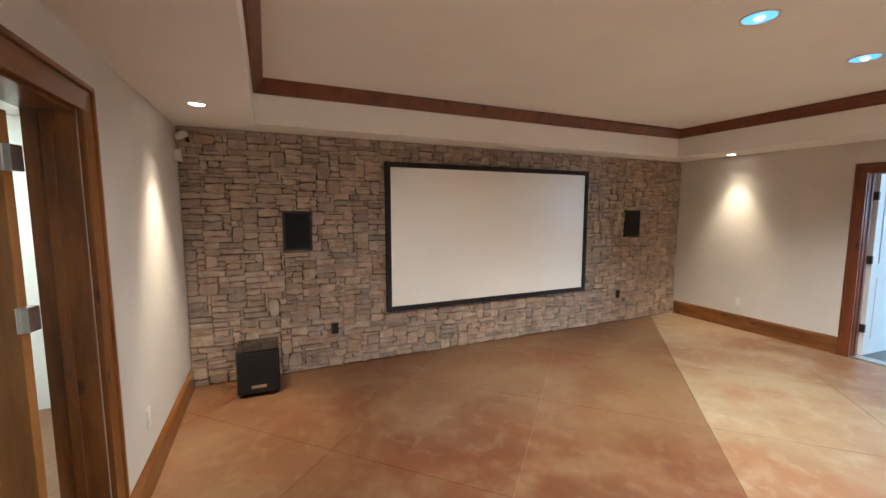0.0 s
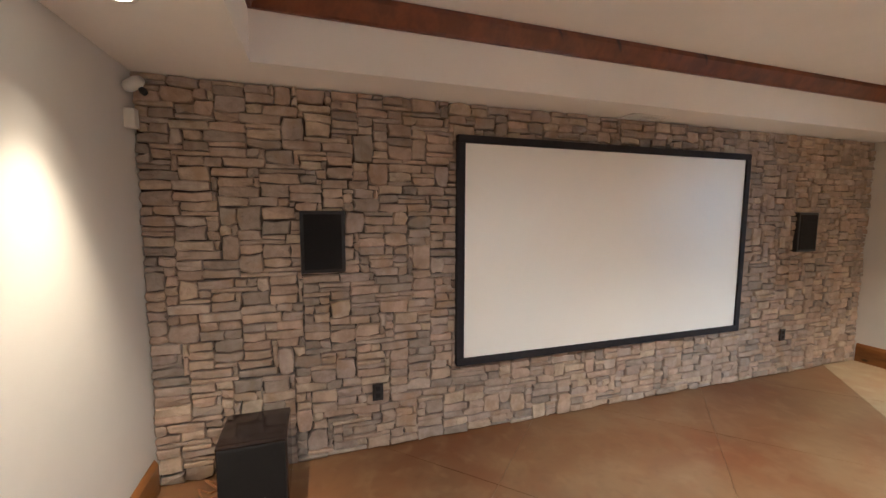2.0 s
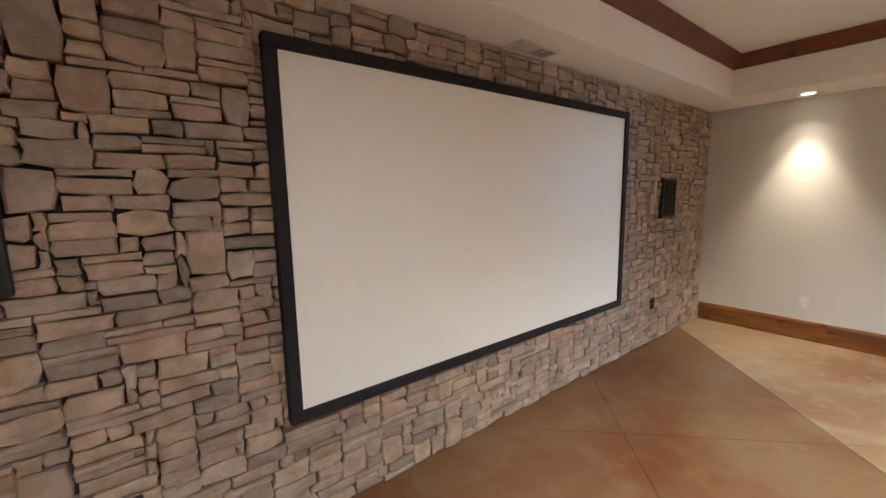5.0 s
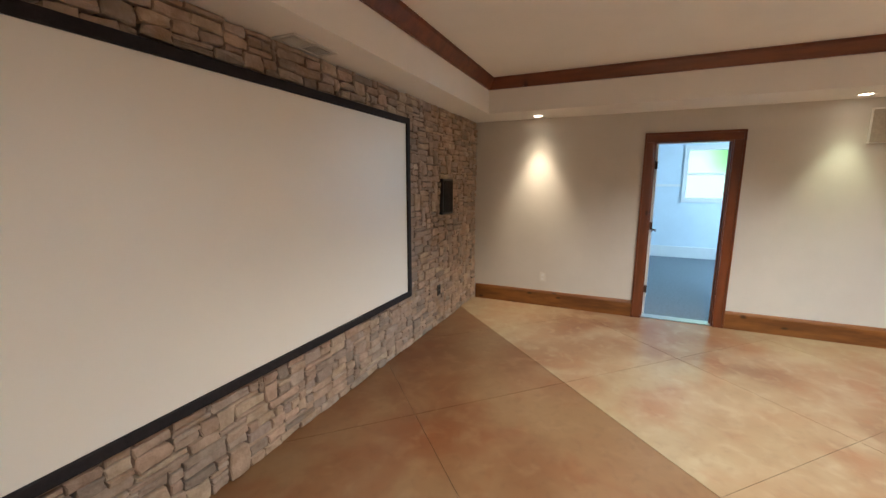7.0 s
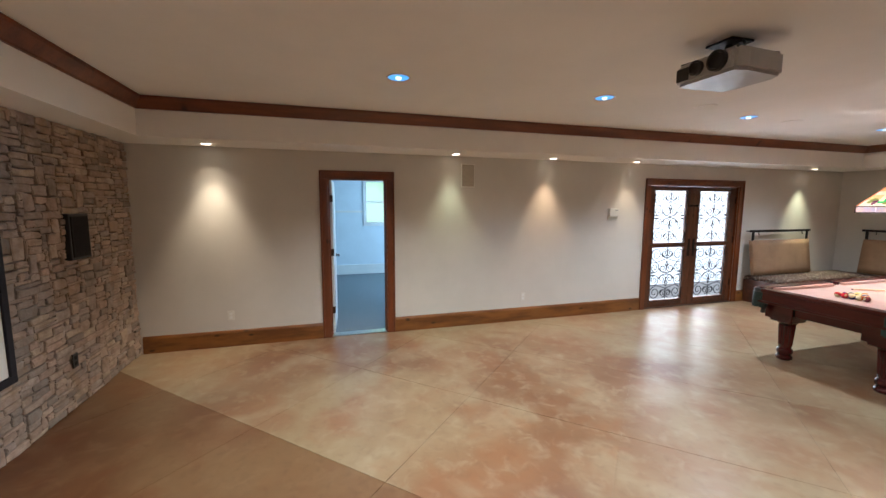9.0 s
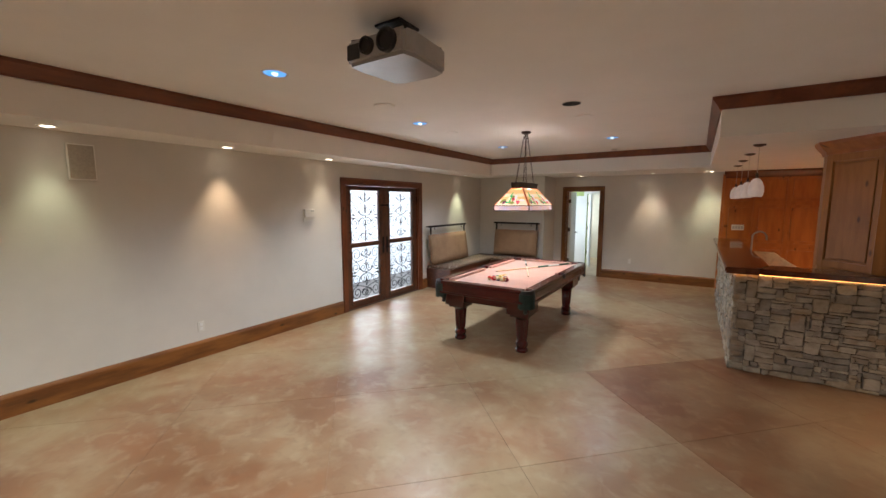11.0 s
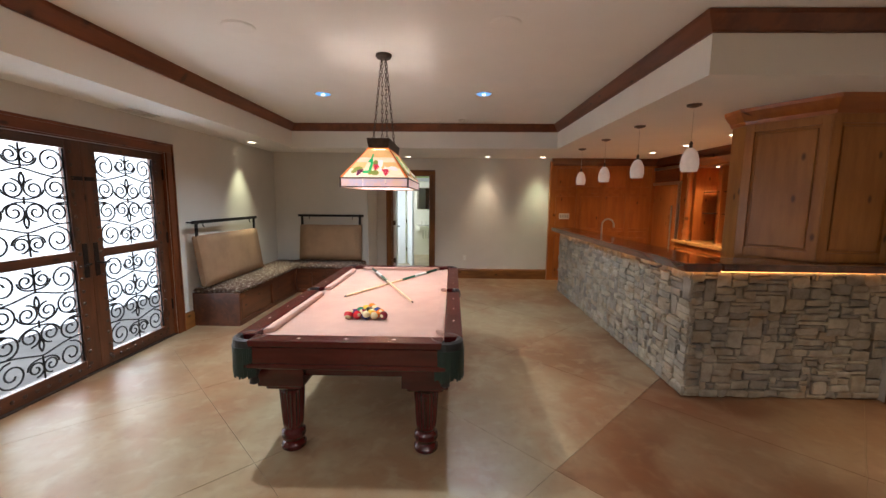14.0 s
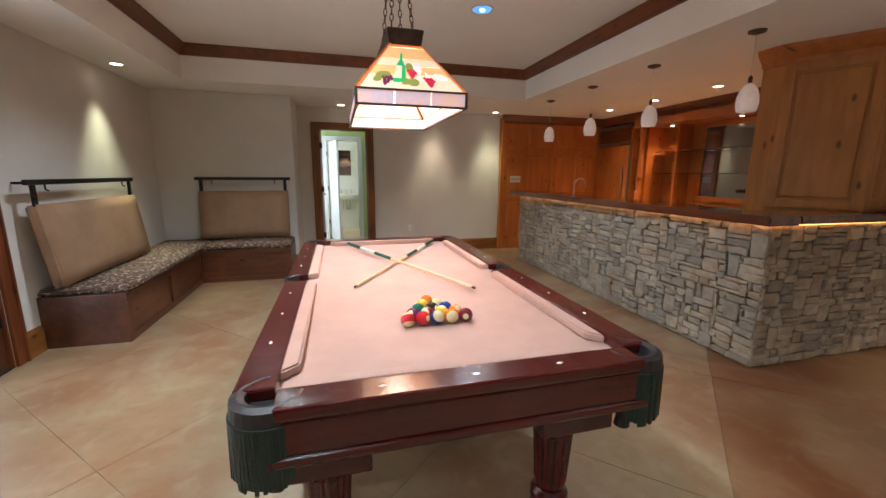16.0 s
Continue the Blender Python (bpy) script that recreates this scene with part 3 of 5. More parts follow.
structure("wall_bath_back", box(3.05, 5.75, -10.95, -10.8, -0.05, 2.6), WHITE, "white bathroom wall", "wall")
structure("ceiling_hall", box(2.9, 5.9, -11.1, YS - 0.14, 2.45, 2.6), WHITE, "white hall ceiling", "ceiling")
df = thing("door_frame_5", "white painted bathroom door casing", "door frame")
df["kind"] = "structure"
for a, c in ((3.89, 3.98), (4.60, 4.69)):
    part("casing", box(a, c, -9.198, -9.165, 0, 2.0, 0.005), WHITE, df)
part("head_casing", box(3.89, 4.69, -9.198, -9.165, 2.0, 2.09, 0.005), WHITE, df)
door = thing("bathroom_door", "white painted panel door standing open", "door", place=(4.585, -9.31, 0), turn=-72)
part("leaf", box(-0.62, 0, -0.04, 0, 0.01, 1.98, 0.004), WHITE, door)
for z0, z1 in ((0.15, 0.85), (1.0, 1.85)):
    part("panel", box(-0.52, -0.1, -0.002, 0.008, z0, z1, 0.006), WHITE, door)
for z in (0.3, 1.0, 1.7):
    part("hinge", box(-0.012, 0.008, 0.0, 0.014, z, z + 0.09, 0.002), BRONZE, door)

sink = thing("wall_basin", "white porcelain wall-hung basin with taps", "basin")
part("bowl", prism([(3.9, -10.79), (4.5, -10.79), (4.48, -10.45), (4.36, -10.36), (4.04, -10.36), (3.92, -10.45)], 0.72, 0.86, bevel=0.02), PORCELAIN, sink)
for x in (4.08, 4.2, 4.32):
    part("tap", tube([(x, -10.7, 0.858), (x, -10.7, 0.95), (x, -10.64, 0.96)], 0.012), STEEL, sink)
for x in (4.12, 4.2, 4.28):
    part("pipe", tube([(x, -10.6, 0.73), (x, -10.6, 0.5), (x, -10.795, 0.47)], 0.014), STEEL, sink)
mc = thing("bathroom_mirror", "framed mirror above the basin", "mirror")
part("frame", box(4.03, 4.5, -10.8, -10.77, 1.26, 1.94, 0.006), WHITE, mc)
part("mirror_glass", box(4.07, 4.46, -10.771, -10.765, 1.3, 1.9), SMOKE, mc)

# west room behind the open door
structure("floor_west_room", box(-2.4, XW - 0.17, 0.5, 5.3, -0.12, -0.002), CARPET, "grey carpet beyond the side door", "carpet")
structure("wall_west_room", box(-2.55, -2.4, 0.5, 5.3, -0.05, 2.75), WHITE, "pale wall of the side room", "wall")
structure("wall_west_room_north", box(-2.4, XW - 0.17, 5.15, 5.3, -0.05, 2.75), WHITE, "pale wall of the side room", "wall")
structure("wall_west_room_south", box(-2.4, XW - 0.17, 0.5, 0.65, -0.05, 2.75), WHITE, "pale wall of the side room", "wall")
structure("ceiling_west_room", box(-2.55, XW - 0.17, 0.5, 5.3, 2.5, 2.75), WHITE, "white ceiling of the side room", "ceiling")
# unseen fill lamp, added so the room behind the door reads bright
lamp("side_room_fill", "AREA", (-1.3, 3.9, 2.48), 30, (0.95, 1, 0.85), (-1.3, 3.9, 0), size=(0.6, 0.6))


def plank_door(name, label, place, turn, width, side, material):
    """A stained wood door leaf from its hinge; side is the face that carries the handle rose."""
    t = thing(name, label, "door", place=place, turn=turn)
    part("leaf", box(0.0, width, -0.022, 0.022, 0.012, 2.03, 0.003), material["z"], t)
    for s in (-1, 1):
        for z0, z1 in ((0.2, 0.9), (1.05, 1.88)):
            part("panel", box(0.12, width - 0.12, s * 0.022, s * 0.03, z0, z1, 0.006), material["z"], t)
        h = part("handle_rose", lathe([(0.026, 0), (0.026, 0.008), (0.012, 0.014), (0.012, 0.05)], 16), BRONZE, t)
        h.matrix_basis = Matrix.Translation((width - 0.07, s * 0.022, 0.98)) @ Matrix.Rotation(radians(-90 * s), 4, "X")
        part("lever", tube([(width - 0.07, s * 0.068, 0.98), (width - 0.12, s * 0.07, 0.982), (width - 0.18, s * 0.066, 0.976)], 0.009), BRONZE, t)
    return t


YELLOWDOOR = {a: wood("honey_door_wood_" + a, (0.42, 0.19, 0.05), (0.30, 0.12, 0.03), a, knots=False) for a in "xyz"}
d = plank_door("open_door_west", "honey-stained wood door standing open on steel hinges", (XW - 0.2, D0[1] - 0.06, 0), 168, 0.78, 1, YELLOWDOOR)
for z in (0.28, 1.17, 1.80):
    hg = part("hinge", box(-0.035, -0.004, -0.03, 0.03, z, z + 0.1, 0.003), STEEL, d, "satin steel butt hinge")
    part("knuckle", tube([(-0.004, 0.03, z), (-0.004, 0.03, z + 0.1)], 0.009), STEEL, hg)
d = plank_door("open_door_east", "white painted door standing open against the side room wall", (XE + 0.15, D1[1] - 0.03, 0), -4, 0.72, 1, {a: WHITE for a in "xyz"})
for z in (0.28, 1.05, 1.75):
    part("hinge", box(-0.03, 0.0, -0.03, 0.02, z, z + 0.09, 0.003), BRONZE, d)
d = plank_door("open_door_south", "white painted door standing open into the hall", (D3[1] - 0.03, YS - 0.15, 0), -86, 0.76, 1, {a: WHITE for a in "xyz"})
for z in (0.28, 1.05, 1.75):
    part("hinge", box(-0.03, 0.0, -0.03, 0.02, z, z + 0.09, 0.003), BRONZE, d)

# ---- iron double doors ----


def spiral(cx, cy, r, start, turns, hand, n=26):
    pts = []
    for i in range(n + 1):
        s = i / n
        a = start + hand * s * turns * 2 * math.pi
        rr = r * (1 - 0.8 * s ** 1.25)
        pts.append((cx + rr * math.cos(a), cy + rr * math.sin(a)))
    return pts


def scroll_panel():
    """One scrollwork panel, 0.66 by 0.86, in the local y, z plane, as iron bar."""
    cu = bpy.data.curves.new("scrollwork", "CURVE")
    cu.dimensions, cu.bevel_depth, cu.bevel_resolution = "3D", 0.0068, 1
    lines = []
    for s in (-1, 1):
        for q in (-1, 1):
            # corner circle, small heart, outer curl, inner heart, and the ogee that meets at the middle
            lines.append(spiral(s * 0.222, q * 0.318, 0.106, radians(-90 * q), 1.7, s * q))
            lines.append(spiral(s * 0.058, q * 0.338, 0.062, radians(90 * q), 1.5, s * q))
            lines.append([(s * 0.118 * math.cos(math.pi * k / 16), q * (0.335 - 0.085 * math.sin(math.pi * k / 16) * (1 - k / 40))) for k in range(9)])
            lines.append(spiral(s * 0.238, q * 0.100, 0.086, radians(90 * q), 1.7, s * q))
            lines.append(spiral(s * 0.074, q * 0.088, 0.074, radians(90 * q), 1.6, s * q))
            lines.append([(s * (0.148 * math.cos(math.pi / 2 * k / 12)), q * (0.088 - 0.078 * math.sin(math.pi / 2 * k / 12))) for k in range(13)])
            lines.append([(s * 0.325 * (1 - k / 14) ** 0.8, q * (0.186 + 0.062 * (k / 14) ** 2.2)) for k in range(15)])
            lines.append([(s * 0.017 * math.sin(math.pi * k / 10), q * (0.115 + 0.1 * k / 10)) for k in range(11)])
            lines.append([(s * (0.325 - 0.09 * math.sin(math.pi * k / 10)), q * (0.012 + 0.002 * k)) for k in range(11)])
        lines.append([(s * 0.325, -0.43), (s * 0.325, 0.43)])
    lines += [[(0, 0.43), (0, 0.24)], [(0, -0.24), (0, -0.43)], [(0, -0.03), (0, 0.03)]]
    for pts in lines:
        sp = cu.splines.new("POLY")
        sp.points.add(len(pts) - 1)
        for q, (y, z) in zip(sp.points, pts):
            q.co = (0, y, z, 1)
    tmp = bpy.data.objects.new("tmp", cu)
    me = bpy.data.meshes.new_from_object(tmp)
    bpy.data.objects.remove(tmp)
    me.name = "scrollwork"
    me.materials.clear()
    me.materials.append(IRON)
    return me


SCROLL = scroll_panel()
STUD = mesh_of(lathe([(0.016, 0), (0.016, 0.004), (0.009, 0.011), (0.002, 0.013)], 8), "stud", BRONZE)


def iron_door(y0, y1, hinge):
    t = thing("iron_scroll_door", "brown wood double door leaf with black iron scrollwork over glass", "door", "double door leaves")
    x0, x1 = XE + 0.03, XE + 0.085
    inner = y0 if hinge == y1 else y1
    for a, c in ((y0, y0 + 0.135), (y1 - 0.135, y1)):
        part("stile", box(x0, x1, a, c, 0.012, 2.035, 0.004), DOORW["z"], t)
    for z0, z1 in ((0.012, 0.13), (1.02, 1.10), (1.96, 2.035)):
        part("rail", box(x0 + 0.002, x1 - 0.002, y0 + 0.135, y1 - 0.135, z0, z1, 0.003), DOORW["y"], t)
    ym = (y0 + y1) / 2
    for z0, z1 in ((0.13, 1.02), (1.10, 1.96)):
        pane = part("pane", box(x0 + 0.035, x0 + 0.041, y0 + 0.135, y1 - 0.135, z0, z1), GLASS, t)
        pane.visible_shadow = False
        s = new("scrollwork", SCROLL)
        s.parent = t
        s.matrix_basis = Matrix.Translation((x0 + 0.018, ym, (z0 + z1) / 2)) @ Matrix.Diagonal((1, (y1 - y0 - 0.27) / 0.66, (z1 - z0) / 0.87, 1))
    for k in range(18):
        for yy in (y0 + 0.1, y1 - 0.1):
            st = new("stud", STUD)
            st.parent = t
            st.matrix_basis = Matrix.Translation((x0 - 0.001, yy, 0.1 + k * 0.108)) @ Matrix.Rotation(radians(-90), 4, "Y")
    for k in range(9):
        st = new("stud", STUD)
        st.parent = t
        st.matrix_basis = Matrix.Translation((x0 - 0.001, y0 + 0.12 + k * (y1 - y0 - 0.24) / 8, 0.07)) @ Matrix.Rotation(radians(-90), 4, "Y")
    for z in (0.3, 1.06, 1.75):
        part("hinge", box(x0 - 0.012, x0 + 0.004, hinge - 0.012, hinge + 0.012, z, z + 0.12, 0.003), IRON, t)
    si = 1 if inner == y1 else -1
    part("lock_plate", box(x0 - 0.008, x0 + 0.001, inner - 0.05 * si - 0.022, inner - 0.05 * si + 0.022, 0.86, 1.16, 0.003), IRON, t)
    part("handle", tube([(x0 - 0.006, inner - 0.05 * si, 0.98), (x0 - 0.05, inner - 0.05 * si, 0.98), (x0 - 0.055, inner - 0.12 * si, 0.975)], 0.009), IRON, t)
    part("bolt", box(x0 - 0.012, x0 + 0.001, inner - 0.06 * si - 0.05, inner - 0.06 * si + 0.05, 1.70, 1.735, 0.004), IRON, t)


YM = (D2[0] + D2[1]) / 2
iron_door(D2[0] + 0.014, YM - 0.002, D2[0] + 0.014)
iron_door(YM + 0.002, D2[1] - 0.014, D2[1] - 0.014)
structure("threshold_2", box(XE, XE + 0.14, D2[0], D2[1], 0.0, 0.011, 0.003), BRONZE, "dark bronze door threshold", "threshold")

# ---- projection screen wall ----
YF = 5.064
s = thing("projection_screen", "blank cream projection screen in a black velvet frame", "projection screen")
X0, X1, Z0, Z1 = 1.945, 4.655, 0.582, 2.10
part("screen_surface", box(X0, X1, YF - 0.012, YF, Z0, Z1), SCREENW, s)
for a, c, e, g in ((X0 - 0.054, X1 + 0.054, Z1, Z1 + 0.054), (X0 - 0.054, X1 + 0.054, Z0 - 0.054, Z0)):
    part("frame_rail", box(a, c, YF - 0.028, YF + 0.03, e, g, 0.006), VELVET, s)
for a, c in ((X0 - 0.054, X0), (X1, X1 + 0.054)):
    part("frame_stile", box(a, c, YF - 0.028, YF + 0.03, Z0, Z1, 0.006), VELVET, s)

for x0, x1 in ((0.865, 1.135), (5.455, 5.745)):
    t = thing("wall_speaker", "black in-wall loudspeaker with cloth grille set into stone", "loudspeaker", "screen wall speakers")
    part("frame", box(x0, x1, YF - 0.01, YF + 0.05, 1.245, 1.635, 0.008), BLACK, t)
    part("grille", box(x0 + 0.022, x1 - 0.022, YF - 0.016, YF - 0.009, 1.267, 1.613, 0.004), CLOTH, t)

sub = thing("subwoofer", "glossy black subwoofer cabinet with a silver badge on the floor", "subwoofer", place=(0.605, 4.82, 0), turn=0)
part("cabinet", box(-0.175, 0.175, -0.14, 0.2, 0.025, 0.42, 0.012), BLACKGLOSS, sub)
part("grille", box(-0.165, 0.165, -0.172, -0.141, 0.035, 0.41, 0.012), CLOTH, sub)
part("badge", box(-0.06, 0.06, -0.176, -0.171, 0.085, 0.112, 0.002), STEEL, sub, "small silver badge with illegible marks")
part("top_edge", box(-0.17, 0.17, -0.165, -0.14, 0.408, 0.422, 0.005), BLACKGLOSS, sub)
for x in (-0.14, 0.14):
    for y in (-0.11, 0.16):
        f_ = part("foot", lathe([(0.02, 0), (0.022, 0.02), (0.02, 0.026)], 12), BLACK, sub)
        f_.location = (x, y, 0)
cb = tagged(part("loose_cable", tube([(0.43, 4.99, 0.012), (0.34, 4.93, 0.008), (0.27, 4.97, 0.02), (0.33, 4.84, 0.008), (0.40, 4.9, 0.03), (0.30, 5.0, 0.05), (0.36, 5.0, 0.008)], 0.006), mat("tan_cable", (0.3, 0.14, 0.06), 0.5)), "tangled tan speaker cable lying on the floor", "cable")


def outlet(place, facing, dark=False, group="wall outlets"):
    """A duplex outlet on a plate; local -y faces the room."""
    t = thing("wall_outlet", "black duplex outlet plate on the stone wall" if dark else "white duplex outlet plate on the wall", "outlet", group, place, facing)
    m = BLACK if dark else PLASTIC
    part("plate", box(-0.036, 0.036, -0.008, 0.001, -0.058, 0.058, 0.003), m, t)
    for z in (-0.024, 0.024):
        part("socket", box(-0.016, 0.016, -0.0105, -0.007, z - 0.015, z + 0.015, 0.002), DARKHOLE if dark else WHITE, t)
    return t


outlet((1.33, YF - 0.004, 0.415), 0, True)
outlet((5.36, YF - 0.004, 0.42), 0, True)
outlet((XE, 4.15, 0.38), -90)
outlet((XE, 0.23, 0.36), -90)
outlet((XW, 3.7, 0.42), 90)
outlet((3.21, YS, 0.42), 180)

sc = thing("security_camera", "white dome security camera mounted high in the corner", "security camera")
part("bracket", box(XW, XW + 0.05, 4.97, 5.03, 2.06, 2.16, 0.006), PLASTIC, sc)
b_ = part("head", lathe([(0.024, 0), (0.031, 0.015), (0.031, 0.075), (0.022, 0.1)], 20), PLASTIC, sc, smooth=True)
b_.matrix_basis = Matrix.Translation((XW + 0.02, 4.98, 2.26)) @ Matrix.Rotation(radians(70), 4, "Y") @ Matrix.Rotation(radians(30), 4, "X")
l_ = part("lens", lathe([(0.022, 0), (0.02, 0.01), (0.008, 0.015)], 16), BLACK, sc)
l_.matrix_basis = Matrix.Translation((XW + 0.105, 4.935, 2.235)) @ Matrix.Rotation(radians(70), 4, "Y") @ Matrix.Rotation(radians(30), 4, "X")


def vent(name, label, place, turn_m, w, h, n, back=DARKHOLE):
    t = thing(name, label, "air vent")
    t.matrix_basis = Matrix.Translation(place) @ turn_m
    part("backing", box(-w / 2 + 0.01, w / 2 - 0.01, -h / 2 + 0.01, h / 2 - 0.01, 0.0, 0.003), back, t)
    for a, c, e, g in ((-w / 2, w / 2, -h / 2, -h / 2 + 0.02), (-w / 2, w / 2, h / 2 - 0.02, h / 2), (-w / 2, -w / 2 + 0.02, -h / 2 + 0.02, h / 2 - 0.02), (w / 2 - 0.02, w / 2, -h / 2 + 0.02, h / 2 - 0.02), (-0.008, 0.008, -h / 2 + 0.02, h / 2 - 0.02)):
        part("frame", box(a, c, e, g, 0.0, 0.009, 0.002), PLASTIC, t)
    for s_ in (-1, 1):
        for k in range(n):
            y = -h / 2 + 0.028 + (h - 0.056) * k / (n - 1)
            sl = part("slat", box(-(w / 2 - 0.03) / 2, (w / 2 - 0.03) / 2, -0.0075, 0.0075, -0.0015, 0.0015), PLASTIC, t)
            sl.matrix_basis = Matrix.Translation((s_ * (w / 4 - 0.003), y, 0.006)) @ Matrix.Rotation(radians(68 if s_ < 0 else 30), 4, "X")


DOWN = Matrix.Rotation(math.pi, 4, "X")
vent("ceiling_vent", "beige metal ceiling air register above the screen", (3.425, 5.0, SOFFIT - 0.001), DOWN, 0.36, 0.16, 7)
vent("ceiling_vent", "beige metal ceiling air register above the double doors", (6.5, -3.46, SOFFIT - 0.001), DOWN @ Matrix.Rotation(radians(90), 4, "Z"), 0.34, 0.16, 7)
vent("wall_vent", "white metal return air grille low on the wall", (XW + 0.001, -2.03, 0.47), Matrix.Rotation(radians(90), 4, "Z") @ Matrix.Rotation(radians(90), 4, "X"), 0.5, 0.44, 16, GREYPL)

# ---- ceiling fittings ----


def can(x, y, z, cool):
    t = thing("recessed_light", "recessed ceiling downlight with blue-tinted reflector" if cool else "small lit recessed ceiling downlight with white trim", "downlight", "tray downlights" if cool else "soffit downlights", (x, y, z))
    r = 0.085 if cool else 0.052
    bm = bmesh.new()
    n = 32
    rings = [[bm.verts.new((rr * math.cos(2 * math.pi * k / n), rr * math.sin(2 * math.pi * k / n), zz)) for k in range(n)] for rr, zz in ((r + 0.016, 0.001), (r + 0.013, -0.005), (r, -0.005), (r - 0.004, -0.001))]
    for a, c in zip(rings, rings[1:]):
        for k in range(n):
            bm.faces.new((a[k], a[(k + 1) % n], c[(k + 1) % n], c[k]))
    part("trim_ring", bm, PLASTIC, t)
    part("reflector" if cool else "lens", lathe([(r - 0.003, -0.0028), (r - 0.003, 0.001)], 28), COOLLENS if cool else LENS, t)
    if cool:
        part("bulb", lathe([(0.012, -0.02), (0.024, -0.01), (0.026, -0.0029)], 16), BULB, t)


for (x, y), *_ in WASH:
    can(x, y, SOFFIT, False)
for x, y in TRAY_CANS:
    can(x, y, TRAY, True)


def disc(name, label, category, place, profile, material, group=""):
    t = thing(name, label, category, group, place)
    part("rim", lathe(profile, 36), material, t, smooth=False)
    part("face", lathe([(profile[1][0] * 0.9, profile[0][1] - 0.002), (profile[1][0] * 0.9, profile[0][1] + 0.001)], 36), DARKHOLE if "empty" in label else material, t)


for x, y in ((4.72, -0.79), (3.13, -2.43), (4.97, -2.47)):
    disc("ceiling_speaker", "round off-white in-ceiling speaker grille", "ceiling speaker", (x, y, TRAY), [(0.1, -0.006), (0.108, -0.004), (0.11, 0.001)], CEIL, "ceiling speakers")
disc("ceiling_hole", "empty dark recessed light opening in the ceiling", "downlight", (3.09, -1.745, TRAY), [(0.094, -0.004), (0.097, -0.002), (0.098, 0.001)], PLASTIC)
disc("smoke_detector", "small white smoke detector on the ceiling", "smoke detector", (3.34, -5.6, TRAY), [(0.035, -0.03), (0.05, -0.022), (0.055, 0.001)], PLASTIC)

# projector on its bracket
pj = thing("projector", "grey ceiling projector with two dark lenses on a black bracket", "projector", place=(3.45, 0.54, 2.585), turn=0)
part("body", prism([(-0.2, 0.2), (0.2, 0.2), (0.22, 0.1), (0.2, -0.2), (0.12, -0.24), (-0.12, -0.24), (-0.2, -0.2), (-0.22, 0.1)], -0.075, 0.06, bevel=0.02), GREYPL, pj)
for x, r in ((-0.1, 0.06), (0.04, 0.045)):
    ln_ = part("lens", lathe([(r, 0), (r, 0.03), (r * 0.8, 0.034), (r * 0.7, 0.02), (0.002, 0.018)], 24), BLACK, pj)
    ln_.matrix_basis = Matrix.Translation((x, 0.195, 0.0)) @ Matrix.Rotation(radians(-90), 4, "X")
part("vent_strip", box(0.1, 0.19, 0.196, 0.206, -0.05, 0.03, 0.003), BLACK, pj)
part("ceiling_plate", box(-0.09, 0.09, -0.09, 0.09, 0.145, 0.1595, 0.004), IRON, pj)
part("post", lathe([(0.022, 0.055), (0.022, 0.15)], 16), IRON, pj)
for x, y in ((-0.19, 0.17), (0.19, 0.17), (-0.17, -0.19), (0.17, -0.19)):
    part("arm", tube([(0, 0, 0.1), (x * 0.5, y * 0.5, 0.085), (x, y, 0.06)], 0.011), IRON, pj)
part("cable", tube([(0.03, -0.03, 0.15), (-0.12, 0.04, 0.13), (-0.16, 0.08, 0.09), (-0.1, 0.0, 0.065)], 0.008), BLACK, pj)

# wall devices
th = thing("thermostat", "cream thermostat box on the wall", "thermostat", place=(XE, -1.3, 1.58), turn=-90)
part("back_plate", box(-0.09, 0.09, -0.012, 0.001, -0.09, 0.09, 0.004), PLASTIC, th)
part("cover", box(-0.085, 0.085, -0.045, -0.011, -0.03, 0.09, 0.01), PLASTIC, th)
part("display", box(0.015, 0.07, -0.0475, -0.0445, 0.055, 0.072, 0.001), GREYPL, th)
sp = thing("surround_speaker", "beige surround speaker high on the wall", "loudspeaker", place=(XE, 1.125, 2.12), turn=-90)
part("body", box(-0.1, 0.1, -0.018, 0.001, -0.16, 0.16, 0.006), CEIL, sp)
part("grille", box(-0.088, 0.088, -0.024, -0.017, -0.148, 0.148, 0.004), mat("beige_grille", (0.48, 0.43, 0.35), 0.9, spread=0.15, scale=60, bump=0.3, bump_scale=400), sp)
kb = thing("wall_control", "round black wall control on a white plate", "thermostat", place=(XW, -2.4, 1.53), turn=90)
part("plate", box(-0.055, 0.055, -0.006, 0.001, -0.055, 0.055, 0.004), PLASTIC, kb)
k_ = part("dial", lathe([(0.042, 0), (0.042, 0.02), (0.036, 0.026), (0.002, 0.027)], 28), BLACKGLOSS, kb)
k_.matrix_basis = Matrix.Translation((0, -0.006, 0)) @ Matrix.Rotation(radians(90), 4, "X")
ax = thing("alarm_box", "white plastic alarm box high on the wall", "alarm", place=(XW, -2.42, 2.2), turn=90)
part("case", box(-0.1, 0.1, -0.035, 0.001, -0.05, 0.05, 0.008), PLASTIC, ax)
part("cover", box(-0.09, 0.09, -0.039, -0.034, -0.04, 0.04, 0.003), WHITE, ax)

